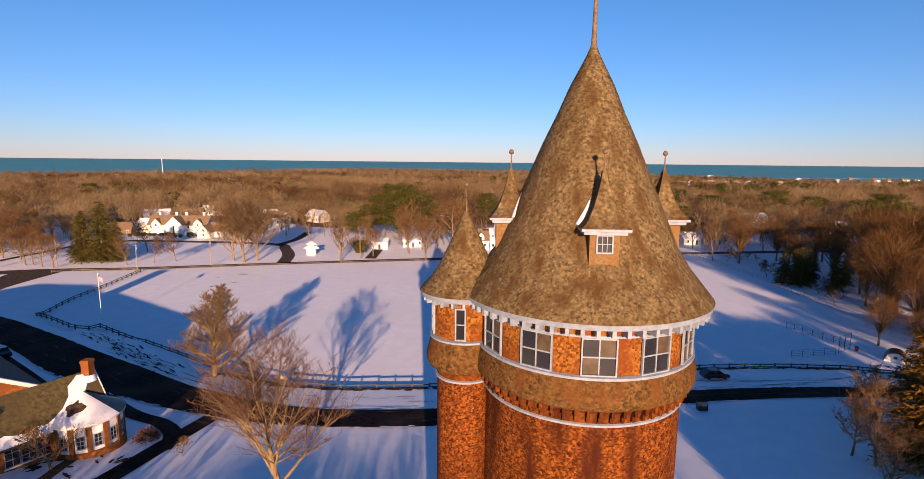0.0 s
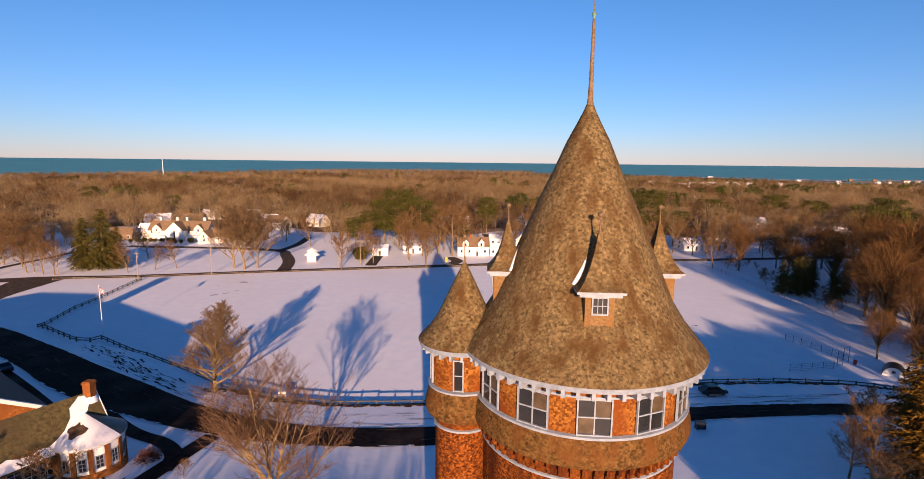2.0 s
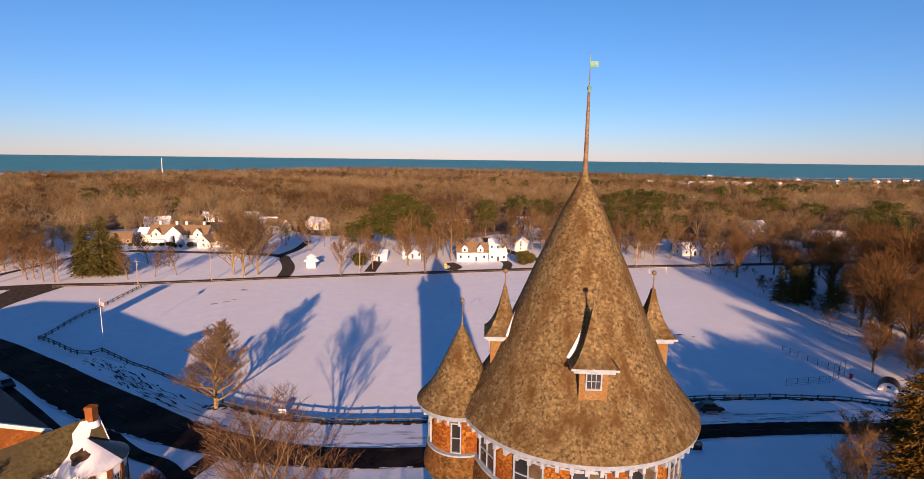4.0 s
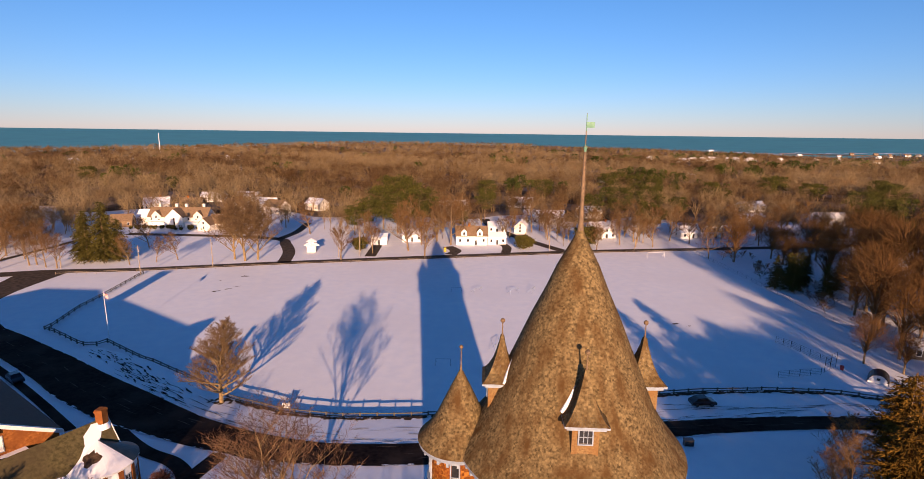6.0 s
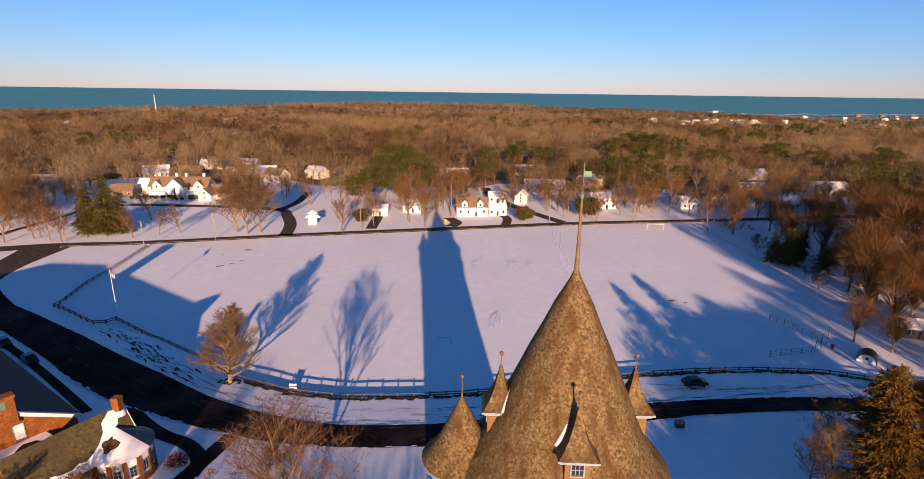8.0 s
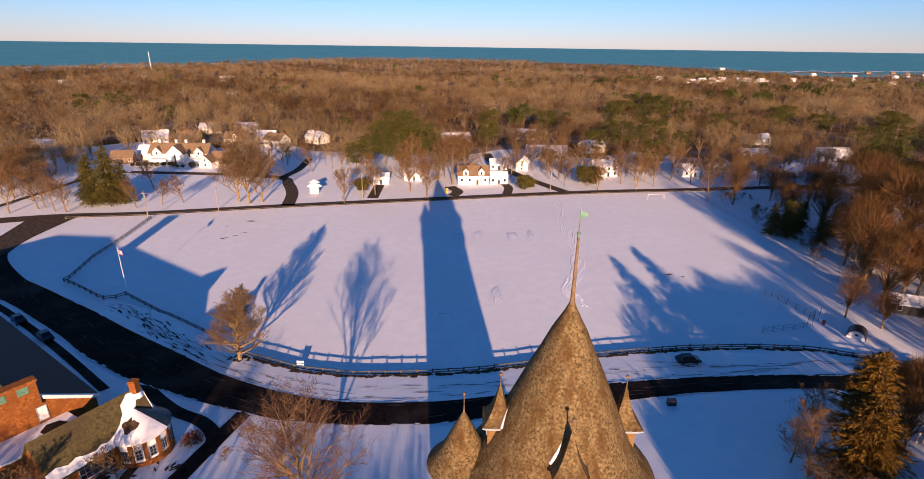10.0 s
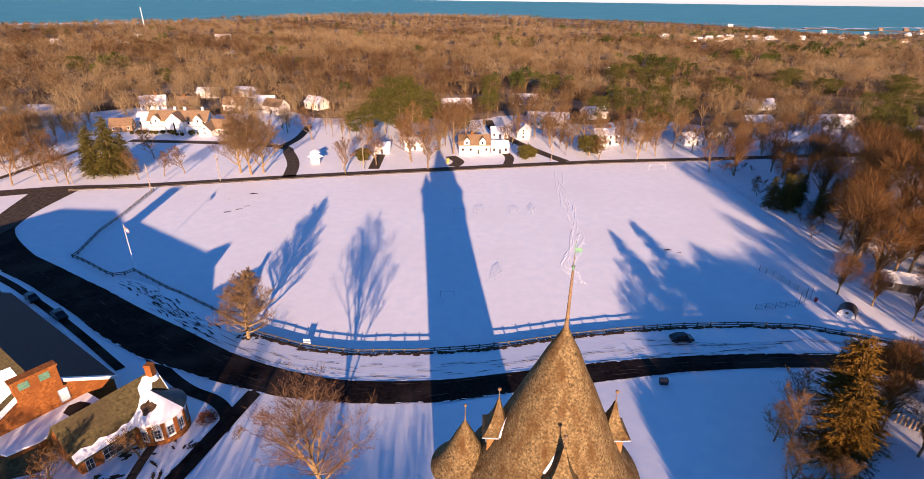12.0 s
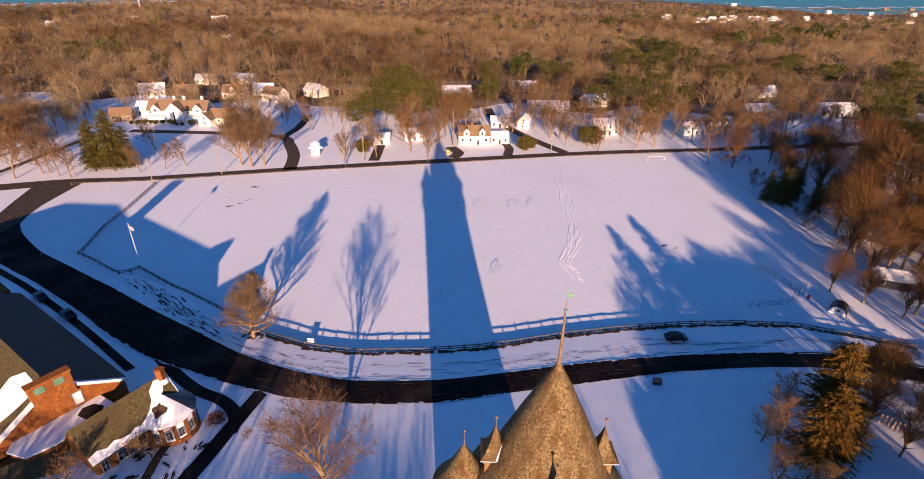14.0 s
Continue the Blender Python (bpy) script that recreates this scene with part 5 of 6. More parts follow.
    window_unit(h, Matrix.Translation(P(12.2, W + 0.03, 5.0)) @ front, 1.0, 1.9, 2, 2, 0.05)
    for aa, bb in ((5.75, W + 0.25), (6.1, W + 0.9)):
        q = P(aa, bb, 0)
        part("pier", Shape().box((q.x - 0.3, q.y - 0.3, -0.6), (q.x + 0.3, q.y + 0.3, E - 0.5 - z)), RED_BRICK, h, "square brick pier")
    # rounded bay
    c = P(2.2, 3.2, z)
    bay = part("bay", Shape().revolve([(3.65, -0.8), (3.65, 4.2)], 40, (c.x, c.y)), WHITE, h, "rounded bay of white panels between brick piers")
    ring("bay_plinth", [(3.7, -0.8), (3.86, -0.75), (3.86, 0.8), (3.68, 0.86)], RED_BRICK, bay, "brick plinth", 40, (c.x, c.y))
    ring("bay_cornice", [(3.6, 4.0), (4.0, 4.05), (4.1, 4.3), (3.8, 4.45)], WHITE, bay, "white cornice", 40, (c.x, c.y))
    for a in (-131, -104, -77, -50, -23, 4, 31):
        part("pier", Shape().prism([(3.6, -0.27), (3.84, -0.27), (3.84, 0.27), (3.6, 0.27)], 0.7, 4.05, Matrix.Translation(c) @ radial(a)), RED_BRICK, bay, "slim brick pier")
    for i, a in enumerate((-117.5, -90.5, -63.5, -36.5, -9.5, 17.5)):
        m = Matrix.Translation(c) @ radial(a, 3.7, 1.3)
        window_unit(bay, m, 0.86, 1.6, 2, 3, 0.05)
        part("panel", Shape().box((-0.04, -0.55, 1.75), (0.03, 0.55, 2.6), m), WHITE, bay, "plain white panel")
    apex = P(1.9, 2.0, 10.5)
    cone, hip, worn = Shape(), Shape(), Shape()
    for i in range(40):
        w0, w1 = 2 * math.pi * i / 40, 2 * math.pi * (i + 1) / 40
        foot = [Vector((c.x + 4.12 * math.cos(w), c.y + 4.12 * math.sin(w), 4.4)) for w in (w0, w1)]
        deg = math.degrees(w0)
        if deg < 130 or deg > 352:
            hip.face(*foot, apex)
        elif 235 < deg < 315:
            edge = [min((k - 27) / 3, (35 - k) / 3, 1) for k in (i, i + 1)]
            a0, a1 = [f.lerp(apex, 0.52 - max(e, 0) * (0.2 + 0.06 * math.sin(k * 1.9))) for f, e, k in zip(foot, edge, (i, i + 1))]
            b0, b1 = [f.lerp(apex, 0.54 + max(e, 0) * (0.17 + 0.06 * math.sin(k * 2.3))) for f, e, k in zip(foot, edge, (i, i + 1))]
            worn.face(a0, a1, b1, b0)
            cone.face(*foot, a1, a0)
            cone.face(b0, b1, apex)
        else:
            cone.face(*foot, apex)
    part("bay_roof", cone, SNOW, bay, "snow-covered half-cone roof of the bay")
    part("hip", hip, BLUE_METAL, bay, "dark blue-grey lead hip")
    part("worn_patch", worn, EARTH, bay, "brown shingles where snow has slid off")


def build_hall():
    z = 2.6
    v, p = Vector((-0.852, 0.524, 0)), Vector((-0.524, -0.852, 0))
    o = Vector((-58.9, 62.9, 0))
    h = thing("brick_hall", Matrix.Translation((o.x, o.y, z)), "large red brick hall with near-black and olive roof slopes and white trim", "building")

    def P(a, b, zz):
        q = v * a + p * b
        return (q.x, q.y, zz - z)
    W, L, E, R = 18.4, 44.0, 8.4, 14.0
    wall = Shape()
    wall.face(P(0, 0, z - 1), P(0, W, z - 1), P(0, W, E), P(0, W / 2, R), P(0, 0, E))
    wall.face(P(L, 0, z - 1), P(L, W, z - 1), P(L, W, E), P(L, W / 2, R), P(L, 0, E))
    wall.face(P(0, 0, z - 1), P(L, 0, z - 1), P(L, 0, E), P(0, 0, E))
    wall.face(P(0, W, z - 1), P(L, W, z - 1), P(L, W, E), P(0, W, E))
    part("wall", wall, RED_BRICK, h, "orange-red brick wall")
    for s in (0, 1):
        e0, e1 = (-0.5, W / 2) if s == 0 else (W + 0.5, W / 2)
        r = Shape()
        pts = [(e0, E - 0.3), (e1, R), (e1, R + 0.25), (e0, E - 0.05)]
        q = [[P(a, bb, zz) for bb, zz in pts] for a in (0.25, L + 0.3)]
        r.face(*q[0]).face(*q[1])
        for i in range(4):
            j = (i + 1) % 4
            r.face(q[0][i], q[1][i], q[1][j], q[0][j])
        # near-black colour on the north-east slope, olive on the south-west one
        roof = part("roof", r, OLIVE_ROOF if s else SLATE, h, "olive shingled roof slope" if s else "near-black roof slope")
        if s:
            layer = [(1.2, 1.0), (6.5, 0.8), (8.5, 2.4), (8.0, 4.6), (5.4, 5.6), (4.0, 7.4), (2.4, 6.6), (1.6, 4.2)]
            part("roof_snow", Shape().face(*[P(a, W / 2 + bb, R + 0.36 - bb * (R - E + 0.3) / (W / 2 + 0.5)) for a, bb in layer]), SNOW, roof, "wide patch of snow on the slope")
        f = Shape()
        pts = [(e0, E - 0.55), (e1, R - 0.35), (e1, R + 0.28), (e0, E + 0.0)]
        q = [[P(a, bb, zz) for bb, zz in pts] for a in (-0.3, 0.25)]
        f.face(*q[0]).face(*q[1])
        for i in range(4):
            j = (i + 1) % 4
            f.face(q[0][i], q[1][i], q[1][j], q[0][j])
        part("rake", f, WHITE, h, "white painted rake board")
    ch = Shape()
    for lo, hi, z0, z1 in ((6.4, 11.8, 11.2, 15.0), (6.2, 12.0, 15.0, 15.3)):
        ch.prism([tuple(P(-0.5, lo, 0)[:2]), tuple(P(1.0, lo, 0)[:2]), tuple(P(1.0, hi, 0)[:2]), tuple(P(-0.5, hi, 0)[:2])], z0 - z, z1 - z)
    par = part("parapet", ch, RED_BRICK, h, "broad brick chimney parapet on the gable")
    for b in (7.4, 9.9):
        part("panel", Shape().face(P(-0.54, b, 13.7), P(-0.54, b + 1.3, 13.7), P(-0.54, b + 1.3, 14.8), P(-0.54, b, 14.8)), COPPER, par, "green copper panel")
    m = Matrix.Translation(Vector(P(-0.03, 6.6, 8.4))) @ Matrix.Rotation(math.atan2(-v.y, -v.x), 4, "Z")
    window_unit(h, m, 1.3, 2.3, 1, 1, 0.05, lambda i, j: WHITE)
    # smaller gabled end further along
    part("end_gable", Shape().prism([tuple(P(L, 1, 0)[:2]), tuple(P(L + 6, 1, 0)[:2]), tuple(P(L + 6, 9, 0)[:2]), tuple(P(L, 9, 0)[:2])], -1, 7.5), RED_BRICK, h)
    # low snowy wing between the two buildings
    w = thing("low_wing", Matrix.Translation((-62, 56, 3.2)), "low flat-roofed wing deep in snow", "building")
    poly = [(-4.4, -7.9), (-6.0, -3.2), (-3.0, 0.0), (-0.4, 4.2), (5.3, 1.5), (2.2, -4.2), (1.2, -6.1), (-1.2, -8.6)]
    part("wall", Shape().prism(list(reversed(poly)), -0.8, 4.5), RED_BRICK, w)
    part("roof_snow", Shape().prism(list(reversed([(x * 1.03, y * 1.03) for x, y in poly])), 4.5, 4.8), SNOW, w, "thick snow on a flat roof")
    part("melt_patch", Shape().prism([(0.6, -0.9), (2.6, -1.6), (3.9, 0.2), (3.2, 1.4), (1.4, 1.6), (0.3, 0.6)], 4.8, 4.83), ASPHALT, w, "dark bare roofing where snow has melted")
    gable_house("low_house", -65.0, 46.8, 39, 9, 7.5, 1.7, 1.8, RED_BRICK, OLIVE_ROOF, "low brick wing with olive roof in snow", (3, 1), None, 0, False, False, 3.5)
    gable_house("low_house", -76.5, 52.5, 122, 14, 11, 4.4, 3.6, RED_BRICK, OLIVE_ROOF, "brick cross wing with olive roof and snow", (3, 1), None, 0, False, False, 3.0)


build_library()
build_hall()


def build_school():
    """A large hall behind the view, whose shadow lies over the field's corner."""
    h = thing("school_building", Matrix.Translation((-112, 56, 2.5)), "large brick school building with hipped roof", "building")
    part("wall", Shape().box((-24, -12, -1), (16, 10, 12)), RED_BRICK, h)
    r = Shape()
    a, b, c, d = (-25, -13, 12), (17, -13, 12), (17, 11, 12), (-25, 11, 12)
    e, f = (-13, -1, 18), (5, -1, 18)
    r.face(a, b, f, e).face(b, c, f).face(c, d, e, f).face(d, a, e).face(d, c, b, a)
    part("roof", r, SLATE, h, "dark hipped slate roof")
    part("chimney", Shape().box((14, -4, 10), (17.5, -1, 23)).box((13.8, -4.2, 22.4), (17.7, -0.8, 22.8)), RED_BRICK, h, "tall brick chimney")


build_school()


# ---- fences, poles, vehicles and small things ----
def rail_fence(name, line, label, spacing=3.0, post_h=1.15, rails=(0.45, 0.95), mat=None, post_r=0.09, rail_r=0.055):
    mat = mat or WOOD_RAIL
    fence = thing(name, Matrix.Translation((*line[0], 0)), label, "fence")
    pts, left = [line[0]], 0.0
    for (x0, y0), (x1, y1) in zip(line, line[1:]):
        d = math.hypot(x1 - x0, y1 - y0)
        s = spacing - left
        while s <= d:
            pts.append((x0 + (x1 - x0) * s / d, y0 + (y1 - y0) * s / d))
            s += spacing
        left = d - (s - spacing)
    ox, oy = line[0]
    r = random.Random(len(pts))
    for i, (x, y) in enumerate(pts):
        g = ground_height(x, y)
        part("post", Shape().tube([(x - ox, y - oy, g - 0.2), (x - ox + r.uniform(-0.04, 0.04), y - oy + r.uniform(-0.04, 0.04), g + post_h)], [post_r, post_r * 0.9], 6), mat, fence)
        if i + 1 < len(pts):
            x1, y1 = pts[i + 1]
            g1 = ground_height(x1, y1)
            for z in rails:
                part("rail", Shape().tube([(x - ox, y - oy, g + z + r.uniform(-0.05, 0.05)), (x1 - ox, y1 - oy, g1 + z + r.uniform(-0.05, 0.05))], [rail_r, rail_r], 5), mat, fence)
    return fence


rail_fence("split_rail_fence", [(-108.5, 116.8), (-90.5, 106.4), (-89, 111.8), (-72, 101.6), (-56.7, 93.0), (-46.7, 86.6), (-34.6, 82.6), (-24.9, 81.6), (-13.3, 82.5), (-1.6, 84.4), (6.8, 86.6), (16.7, 89.7), (29.7, 92.9), (42.9, 95.4), (56.1, 96.8), (68.7, 96.8), (78.4, 94.3), (92, 90)], "weathered split-rail fence along the snowy field", post_r=0.16, rail_r=0.11)
rail_fence("split_rail_fence", [(-108.5, 116.8), (-113.2, 134), (-114.5, 146), (-118.5, 170.5)], "weathered split-rail fence beside the snowy field", post_r=0.16, rail_r=0.11)
rail_fence("street_fence", [(x, y - 1.8) for x, y in FAR_NEAR[2:8]], "pale post-and-rail fence along the street", 3.2, 1.0, (0.5, 0.9), POLE_WOOD, 0.06, 0.04)
GALV = material("galvanised_wire", (0.16, 0.16, 0.17), (0.26, 0.26, 0.27), 4.0, 0.5, metal=0.6)
rail_fence("chain_fence", [(90.5, 221), (93.5, 175), (95.1, 150), (97.5, 133), (93, 118)], "thin galvanised wire fence beside the field", 3.0, 1.3, (0.1, 0.7, 1.25), GALV, 0.035, 0.018)


def build_backstop():
    b = thing("backstop", Matrix.Translation((75, 112, 0)), "tall wire backstop with red bin on the field", "backstop")

    def panel(x0, y0, x1, y1, h, z0=0.0):
        n = max(2, round(math.hypot(x1 - x0, y1 - y0) / 2.6))
        for i in range(n + 1):
            x, y = x0 + (x1 - x0) * i / n, y0 + (y1 - y0) * i / n
            part("post", Shape().tube([(x - 75, y - 112, -0.1), (x - 75, y - 112, h)], [0.05, 0.05], 6), DARK, b)
        for k in range(5):
            z = z0 + (h - z0) * k / 4
            part("wire", Shape().tube([(x0 - 75, y0 - 112, z), (x1 - 75, y1 - 112, z)], [0.02, 0.02], 4), DARK, b)
    panel(62.6, 104.3, 72.8, 106.6, 1.5)
    panel(74.5, 121, 77.8, 111.5, 1.6)
    panel(72.5, 124, 74.5, 121, 1.6)
    panel(74.0, 107.5, 78.3, 110.5, 3.6, 0.2)
    bin_ = thing("litter_bin", Matrix.Translation((78.8, 109.2, 0)), "red litter bin beside the backstop", "bin")
    part("body", Shape().revolve([(0.3, 0), (0.38, 0.9), (0.4, 0.95), (0.3, 0.95)], 12), RED, bin_)


build_backstop()


def build_flagpole():
    f = thing("flagpole", Matrix.Translation((-88.6, 112.3, 0)), "white flagpole with a small striped flag", "flagpole")
    part("pole", Shape().tube([(0, 0, -0.2), (0, 0, 12.8)], [0.09, 0.05], 8), WHITE, f)
    fl = Shape()
    cols = 7
    rows = 7
    pt = [[(1.7 * i / cols * 0.8, 0.25 * math.sin(i * 1.1) - 0.1 * i, 12.4 - 1.1 * j / rows - 0.09 * i * i / cols) for i in range(cols + 1)] for j in range(rows + 1)]
    flag = part("flag", Shape().face(pt[0][0], pt[0][2], pt[3][2], pt[3][0]), material("flag_blue", (0.03, 0.05, 0.2), (0.05, 0.07, 0.28), 4, 0.8), f, "small striped cloth flag")
    for j in range(rows):
        s = Shape()
        for i in range(cols):
            if j < 3 and i < 2:
                continue
            s.face(pt[j][i], pt[j][i + 1], pt[j + 1][i + 1], pt[j + 1][i])
        part("stripe", s, RED if j % 2 == 0 else WHITE, flag)
    part("truck", Shape().ball((0, 0, 11.6), 0.12), YELLOW, f)


build_flagpole()


def utility_pole(x, y, h=10.5, lean=0.0):
    p = thing("utility_pole", pose(x, y, 0, 0, lean, 0), "weathered wooden utility pole by the street", "pole", "utility poles")
    part("shaft", Shape().tube([(0, 0, -0.3), (0, 0, h)], [0.17, 0.11], 8), POLE_WOOD, p)
    part("crossarm", Shape().box((-1.1, -0.06, h - 1.0), (1.1, 0.06, h - 0.85)), POLE_WOOD, p)
    part("transformer", Shape().tube([(0.3, 0, h - 2.3), (0.3, 0, h - 1.4)], [0.22, 0.22], 8), GALV, p)


for x, y in ((-118.5, 168.5), (-152, 174.5), (-58, 200), (-50, 202.5), (28, 220), (66, 226), (-100, 182)):
    utility_pole(x, y)


def build_goal(x, y, turn, w=7.3, h=2.4, mat=None):
    g = thing("goal", pose(x, y, 0, 0, 0, turn), "white football goal frame on the snow", "goal", "goals on the field")
    for s in (-1, 1):
        part("upright", Shape().tube([(s * w / 2, 0, -0.05), (s * w / 2, 0, h)], [0.045, 0.045], 6), mat or WHITE, g)
        part("stay", Shape().tube([(s * w / 2, 0, h), (s * w / 2, 1.8, 0)], [0.03, 0.03], 5), mat or WHITE, g)
    part("crossbar", Shape().tube([(-w / 2, 0, h), (w / 2, 0, h)], [0.045, 0.045], 6), mat or WHITE, g)


build_goal(70.5, 211, 12)
for x, y, t in ((-8.3, 105, 2), (-8.5, 158, 0), (-1.5, 158, 40), (10, 158, 30), (16, 160, 70), (4, 115, 60)):
    build_goal(x, y, t, 3.2, 1.6, TRIM)


def build_car(x, y, turn, paint, label, length=4.6):
    c = thing("car", pose(x, y, ground_height(x, y) + 0.05, 0, 0, turn), label, "car")
    prof = [(-2.3, 0.35), (-2.3, 0.85), (-2.05, 1.0), (-1.75, 1.08), (-1.2, 1.58), (0.5, 1.62), (1.2, 1.1), (2.1, 0.92), (2.3, 0.7), (2.3, 0.35)]
    b = Shape()
    for sy in (-0.88, 0.88):
        b.face(*[(px, sy * (0.8 if pz > 1.2 else 1.0), pz) for px, pz in prof])
    for (x0, z0), (x1, z1) in zip(prof, prof[1:] + prof[:1]):
        w0, w1 = [0.88 * (0.8 if zz > 1.2 else 1.0) for zz in (z0, z1)]
        b.face((x0, -w0, z0), (x1, -w1, z1), (x1, w1, z1), (x0, w0, z0))
    part("body", b, paint, c)
    part("windscreen", Shape().face((0.62, -0.62, 1.57), (1.12, -0.76, 1.18), (1.12, 0.76, 1.18), (0.62, 0.62, 1.57)), GLASS, c)
    for sy in (-1, 1):
        part("side_window", Shape().face((-1.1, sy * 0.725, 1.52), (0.5, sy * 0.725, 1.55), (0.95, sy * 0.85, 1.12), (-1.5, sy * 0.85, 1.12)), GLASS, c)
        for wx in (-1.4, 1.4):
            part("wheel", Shape().tube([(wx, sy * 0.72, 0.33), (wx, sy * 0.92, 0.33)], [0.33, 0.33], 14), DARK, c)
    return c


build_car(40.6, 88.8, 6, CARPAINT, "black estate car parked in the snow")
build_car(-98.5, 92.4, -33, CARPAINT, "dark car parked beside the brick hall")
build_car(-87.5, 86.2, -33, CARPAINT, "dark car parked beside the brick hall")


def build_bits():
    b = thing("electric_box", pose(32.4, 73.8, gz(32.4, 73.8)), "small dark utility cabinet in the snow", "cabinet")
    part("cabinet", Shape().box((-0.7, -0.4, -0.1), (0.7, 0.4, 0.95)), DARK, b)
    part("lid", Shape().box((-0.75, -0.45, 0.95), (0.75, 0.45, 1.05)), DARK, b)
    s = thing("notice_board", pose(-35.0, 84.0, gz(-35, 84)), "white notice board on posts by the fence", "sign")
    part("board", Shape().box((-0.7, -0.04, 0.7), (0.7, 0.04, 1.7)), WHITE, s)
    for x in (-0.6, 0.6):
        part("post", Shape().box((x - 0.05, 0.04, -0.2), (x + 0.05, 0.12, 1.8)), POLE_WOOD, s)
    g = thing("gazebo", pose(-71.9, 209.2, 0, 0, 0, 10), "small cream garden pavilion with snowy roof", "pavilion")
    part("body", Shape().box((-1.8, -1.8, -0.1), (1.8, 1.8, 2.6)), CREAM, g)
    part("lower_roof", Shape().revolve([(3.2, 2.5), (3.2, 2.65), (1.8, 3.7)], 4), SNOW, g)
    part("lantern", Shape().box((-1.2, -1.2, 3.2), (1.2, 1.2, 4.3)), CREAM, g)
    part("upper_roof", Shape().revolve([(2.2, 4.2), (2.2, 4.35), (0.05, 5.6)], 4), SNOW, g)
    t = thing("garden_store", pose(83.0, 104.2, 0.0, 0, 0, -38), "rounded dark store with white end in the snow", "shed")
    arc = [(1.75 * math.cos(math.pi * k / 12), 1.9 * math.sin(math.pi * k / 12)) for k in range(13)]
    skin, end = Shape(), Shape()
    for (x0, z0), (x1, z1) in zip(arc, arc[1:]):
        skin.face((x0 * 1.06, -1.7, z0 * 1.06), (x1 * 1.06, -1.7, z1 * 1.06), (x1 * 1.06, 2.2, z1 * 1.06), (x0 * 1.06, 2.2, z0 * 1.06))
        skin.face((x0 * 1.06, -1.7, z0 * 1.06), (x0, -1.7, z0), (x1, -1.7, z1), (x1 * 1.06, -1.7, z1 * 1.06))
    part("cover", skin, DARK, t, "dark rounded cover")
    part("end_panel", end.face(*[(x, -1.55, z) for x, z in arc]), WHITE, t, "white end panel")
    part("back_panel", Shape().face(*[(x, 2.1, z) for x, z in reversed(arc)]), WHITE, t)
    part("hole", Shape().box((-0.3, -1.6, 0.7), (0.3, -1.56, 1.2)), DARK, t)
    f = thing("timber_fence", pose(67.5, 63.2, gz(67.5, 63)), "sunlit wooden garden fence at the lawn's edge", "fence")
    for i in range(14):
        part("board", Shape().box((-1.5 + i * 0.42, 2.4 - i * 0.42, -0.2), (-1.1 + i * 0.42, 2.46 - i * 0.42, 1.7)), POLE_WOOD, f)
    sh = thing("bush", pose(-42.8, 59.7, gz(-42.8, 59.7)), "rounded reddish bare bush in the snow", "bush")
    rr = np.random.default_rng(5)
    v = rr.normal(0, 1, (1400, 3))
    v /= np.linalg.norm(v, axis=1, keepdims=True)
    v[:, 2] = np.abs(v[:, 2])
    p = v * np.array([1.7, 1.7, 1.5]) * rr.uniform(0.3, 0.95, (1400, 1))
    q = p + v * 0.35 + rr.normal(0, 0.12, (1400, 3))
    side = rr.normal(0, 0.03, (1400, 3))
    part("crown", tri_mesh("crown", np.stack([p - side, p + side, q], 1), BUSH), BUSH, sh)
    m = thing("radio_mast", pose(-640, 1010, 0), "thin pale mast by the shore", "mast")
    part("mast", Shape().tube([(0, 0, 0), (0, 0, 38)], [0.9, 0.5], 6), WHITE, m)


build_bits()


# ---- bare earth, melt and tracks in the snow ----
def patches(name, spots, mat, label, seed, lift=0.05):
    """Flat ragged patches on the ground; each spot is x, y, length, width and turn."""
    r = random.Random(seed)
    s = Shape()
    for x, y, a, b, turn in spots:
        n = 15
        ring_ = []
        for i in range(n):
            w = 2 * math.pi * i / n
            k = r.uniform(0.35, 1.2)
            px, py = math.cos(w) * a / 2 * k, math.sin(w) * b / 2 * k
            qx, qy = x + px * math.cos(turn) - py * math.sin(turn), y + px * math.sin(turn) + py * math.cos(turn)
            ring_.append((qx, qy, ground_height(qx, qy) + lift + r.uniform(0, 0.012)))
        c = (x, y, ground_height(x, y) + lift + 0.01)
        for i in range(n):
            s.face(c, ring_[i], ring_[(i + 1) % n])
    tagged(new(name, s.mesh(name, mat)), label, "ground patch", kind="stuff")


def along(line, gap, seed, spread):
    r = random.Random(seed)
    for (x0, y0), (x1, y1) in zip(line, line[1:]):
        d = math.hypot(x1 - x0, y1 - y0)
        for k in range(max(1, int(d / gap))):
            t = (k + r.random()) / max(1, int(d / gap))
            yield x0 + (x1 - x0) * t + r.uniform(-spread, spread), y0 + (y1 - y0) * t + r.uniform(-spread, spread), math.atan2(y1 - y0, x1 - x0), r


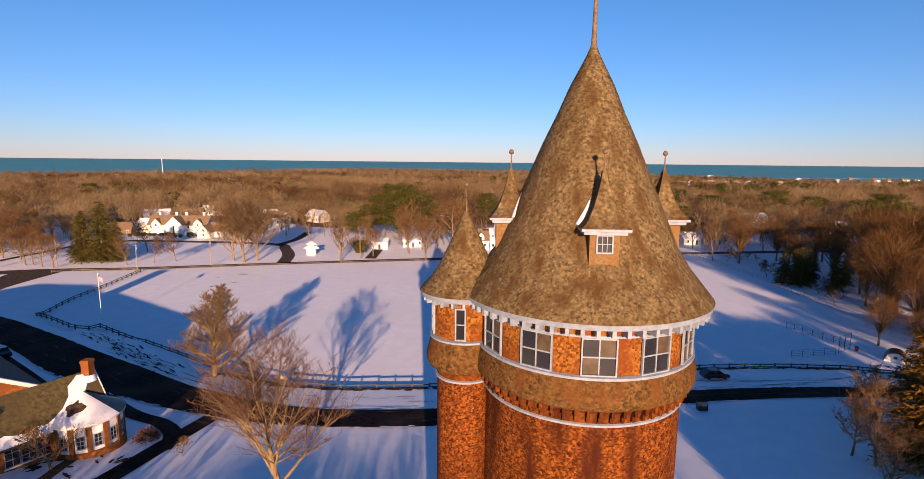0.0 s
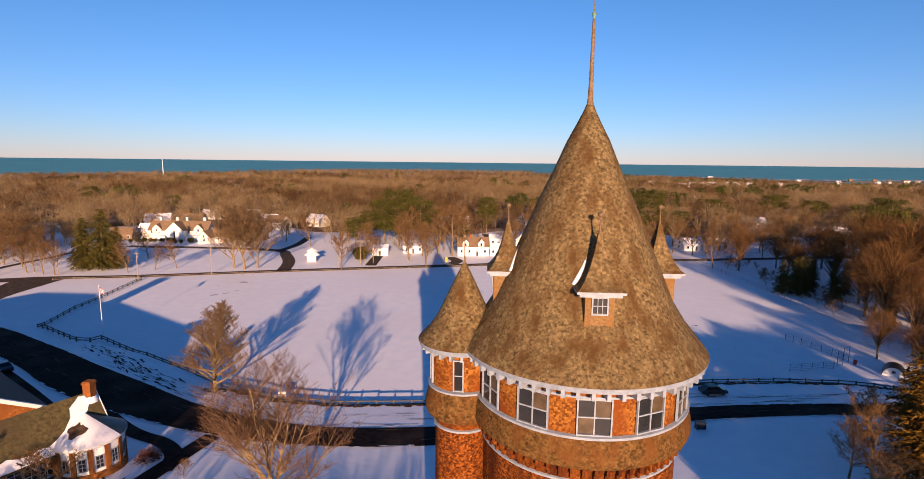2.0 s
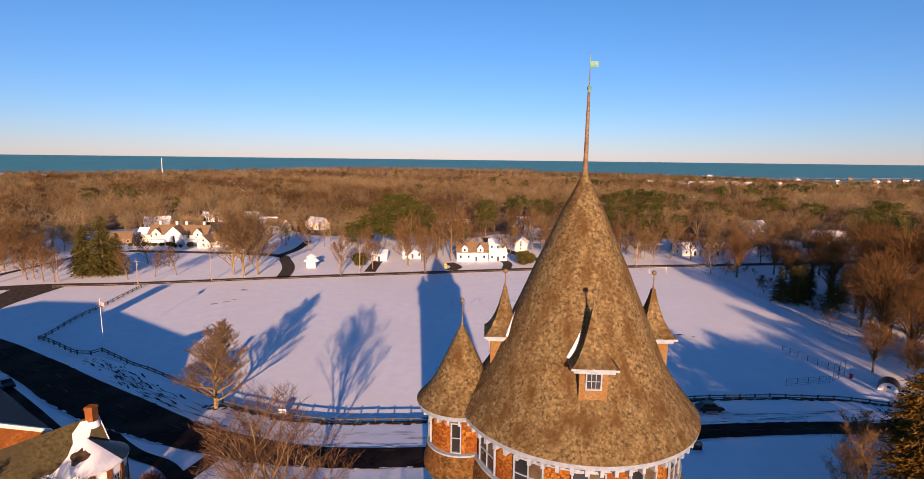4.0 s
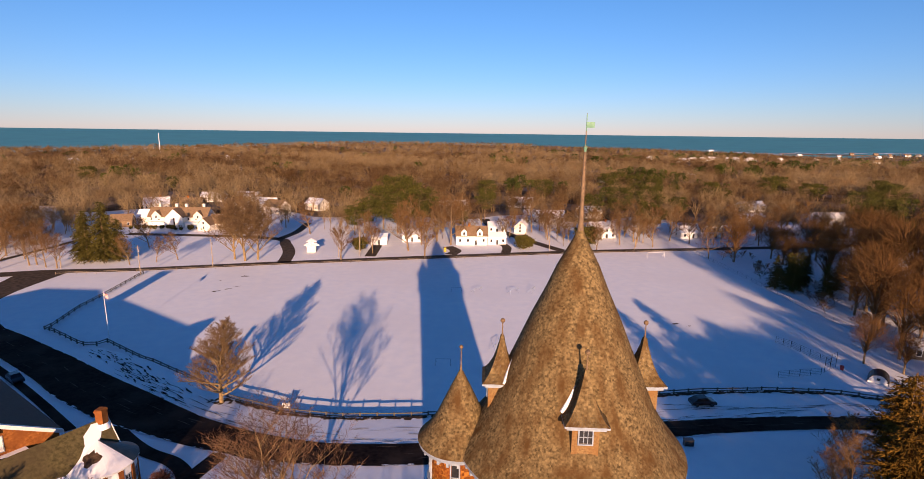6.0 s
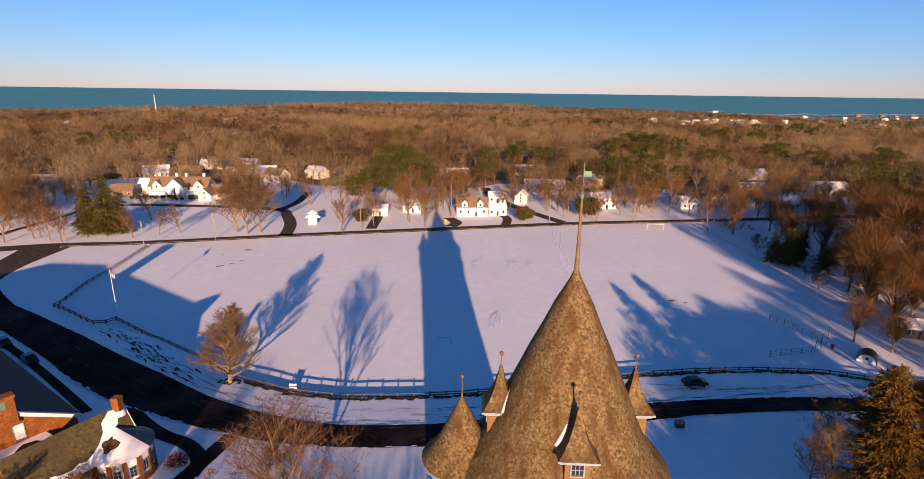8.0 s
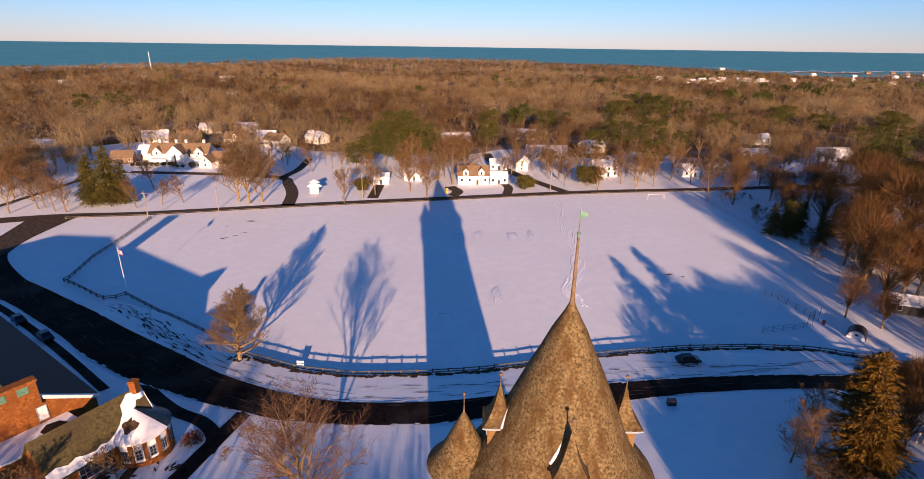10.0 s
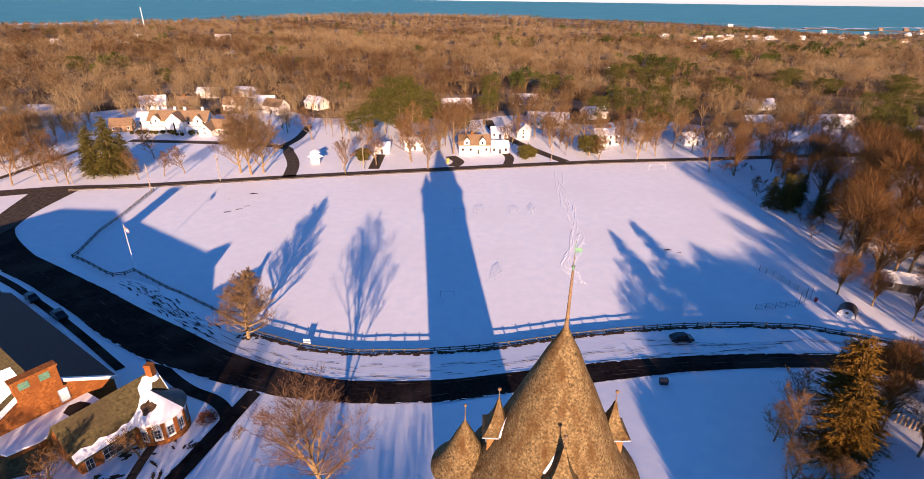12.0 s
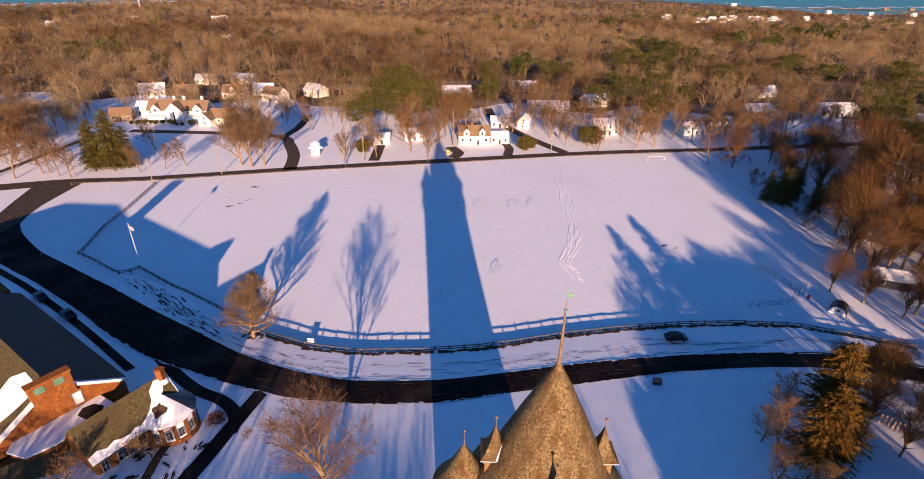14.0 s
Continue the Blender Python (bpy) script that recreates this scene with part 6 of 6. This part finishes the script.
EARTH_SPOTS = [(x, y - 1.15, r.uniform(1.2, 3.4), r.uniform(0.7, 1.7), w) for x, y, w, r in along(FENCE_LINE[4:], 0.8, 3, 0.3)]
patches("earth_bank", EARTH_SPOTS, EARTH, "brown earth and leaves along the fence bank", 5)
VERGE = [(-86, 103), (-78, 98.5), (-70.5, 93.5), (-63.6, 88.5), (-56, 83.6)]
patches("verge_melt", [(x + 0.6, y + 1.2, r.uniform(0.9, 3.6), r.uniform(0.15, 0.5), w + r.uniform(-0.2, 0.15)) for x, y, w, r in along(VERGE, 0.4, 9, 2.0)], ASPHALT, "dark melted patches in the roadside snow", 6)
patches("field_bare", [(-83.6, 152.7, 3.2, 1.1, 0.4), (-81, 155.2, 2.6, 0.8, 0.5), (-79.5, 158, 2.0, 0.7, 0.6), (-82.5, 170, 3.6, 1.3, 0.1), (-88, 164, 1.6, 0.6, 0.2), (52, 135, 3.5, 0.7, 0.3), (55, 133.5, 2.0, 0.4, 0.2)], EARTH, "bare earth patches on the snowy field", 7)
EDGE = [(x, y + 0.4) for x, y in ROAD_IN[5:16]]
patches("plough_marks", [(x, y + r.uniform(0.2, 4.6), r.uniform(2.5, 8.0), r.uniform(0.07, 0.2), w + r.uniform(-0.08, 0.12)) for x, y, w, r in along(EDGE, 1.1, 14, 0.6)], ASPHALT, "plough and tyre marks in roadside snow", 8)
patches("tyre_marks", [(x, y, r.uniform(3, 7), 0.16, w + r.uniform(-0.05, 0.05)) for x, y, w, r in along([(31, 88.5), (42, 87.4), (55, 88.6), (66, 90.5), (76, 90)], 1.6, 15, 0.8)], ASPHALT, "tyre marks in the snow by the car", 9)
patches("road_edge_snow", [(x, y, r.uniform(0.6, 2.6), r.uniform(0.12, 0.5), w + r.uniform(-0.12, 0.12)) for x, y, w, r in itertools.chain(along(offset_line(ROAD_IN[2:], 0.12), 1.2, 24, 0.2), along(offset_line(ROAD_OUT[2:], -0.12), 1.2, 25, 0.2))], SNOW, "ragged ploughed snow along the drive's edges", 26, 0.13)
patches("slush", [(x, y, r.uniform(1.5, 6.0), r.uniform(0.08, 0.3), w + r.uniform(-0.06, 0.06)) for x, y, w, r in along([((a + c) / 2, (b + d) / 2) for (a, b), (c, d) in zip(ROAD_IN[2:17], ROAD_OUT[2:17])], 2.6, 27, 2.3)], DRY_LIT_ASPHALT, "worn pale tracks on the drive", 28, 0.12)
patches("bare_lawn", [(-47 + 5.5 * math.sin(k * 2.1) + 0.1 * k, 50 + 5.0 * math.cos(k * 1.7), 1.2 + (k * 7 % 5) * 0.35, 0.5 + (k % 3) * 0.25, k) for k in range(34)], EARTH, "brown grass showing through thin snow", 29)
patches("tree_litter", [(-47 + 2.2 * math.cos(k * 2.4) * (k % 5) / 4, 84.2 + 1.3 * math.sin(k * 2.4) * (k % 5) / 4, 1.4, 0.7, k) for k in range(16)], EARTH, "leaves and bare earth round the tree's foot", 10)


def build_tracks():
    r = random.Random(21)
    t = thing("snow_tracks", Matrix.Identity(4), "churned trail of tracks across the snowy field", "tracks")
    line = [(29.2, 206), (28.3, 188), (28.2, 172), (28.1, 157), (28.3, 145), (25.8, 135), (22.6, 124), (24.1, 119), (25.5, 114)]
    base = smooth_line(line, 9)
    for k in range(8):
        a, b, c = r.uniform(0, 6), r.uniform(0.12, 0.3), r.uniform(-1.7, 1.7)
        i = r.randrange(0, 18)
        while i < len(base) - 8:
            n = r.randrange(7, 20)
            pts = [(x + c + 0.9 * math.sin(y * b + a) + r.uniform(-0.12, 0.12), y, -0.15 + r.uniform(-0.02, 0.02)) for x, y in base[i:i + n]]
            part("furrow", Shape().tube(pts, [r.uniform(0.205, 0.3) for _ in pts], 6), SNOW, t)
            i += n + r.randrange(0, 4)


build_tracks()


def build_surf():
    r = random.Random(31)
    s = Shape()
    for x0, x1, add in ((-1250, -900, 170), (-1100, -840, 230), (-900, -760, 190), (-820, -740, 260), (-760, -700, 230), (300, 560, 150), (520, 760, 170), (640, 900, 240), (880, 1250, 170), (400, 640, 260)):
        x = x0
        while x < x1:
            w = r.uniform(18, 70)
            y = coast(x) + add + 12 * math.sin(x / 60.0) + r.uniform(-8, 8)
            d = r.uniform(26, 64)
            s.face((x, y, -0.9), (x + w * 0.5, y - d * 0.4, -0.9), (x + w, y, -0.9), (x + w * 0.5, y + d, -0.9))
            x += w * r.uniform(0.7, 1.5)
    tagged(new("surf", s.mesh("surf", SNOW)), "white surf along the distant shore", "surf", kind="stuff")
    spit = Shape()
    top = [(790 + 34 * k, 1452 - 9 * k + 10 * math.sin(k * 1.7)) for k in range(16)]
    for (x0, y0), (x1, y1) in zip(top, top[1:]):
        spit.face((x0, y0, -1.2), (x1, y1, -1.2), (x1, y1 + 8, 0.8), (x0, y0 + 8, 0.8)).face((x0, y0 + 8, 0.8), (x1, y1 + 8, 0.8), (x1, y1 + 24, -1.2), (x0, y0 + 24, -1.2))
    structure("ground_spit", spit, FLOOR, "low sandy spit of land off the shore", "ground")
    for k in range(9):
        x = 960 + 34 * k + r.uniform(-12, 12)
        gable_house("house", x, 1463 - 0.265 * (x - 790), r.uniform(-25, 25), r.uniform(7, 11), 7, r.uniform(2.5, 3.5), 2.5, r.choice([BROWN_ROOF, CREAM]), BROWN_ROOF, "distant pale house on the sandy spit", (2, 1), None, 0, False, False, 0.3)
    t = thing("yellow_slide", pose(-16.5, 214.5, 0), "small yellow play slide in a front yard", "slide")
    part("chute", Shape().box((-0.4, -1.2, 0.0), (0.4, 0.2, 0.9)).box((-0.5, 0.2, 0), (0.5, 0.7, 1.6)), YELLOW, t)


build_surf()
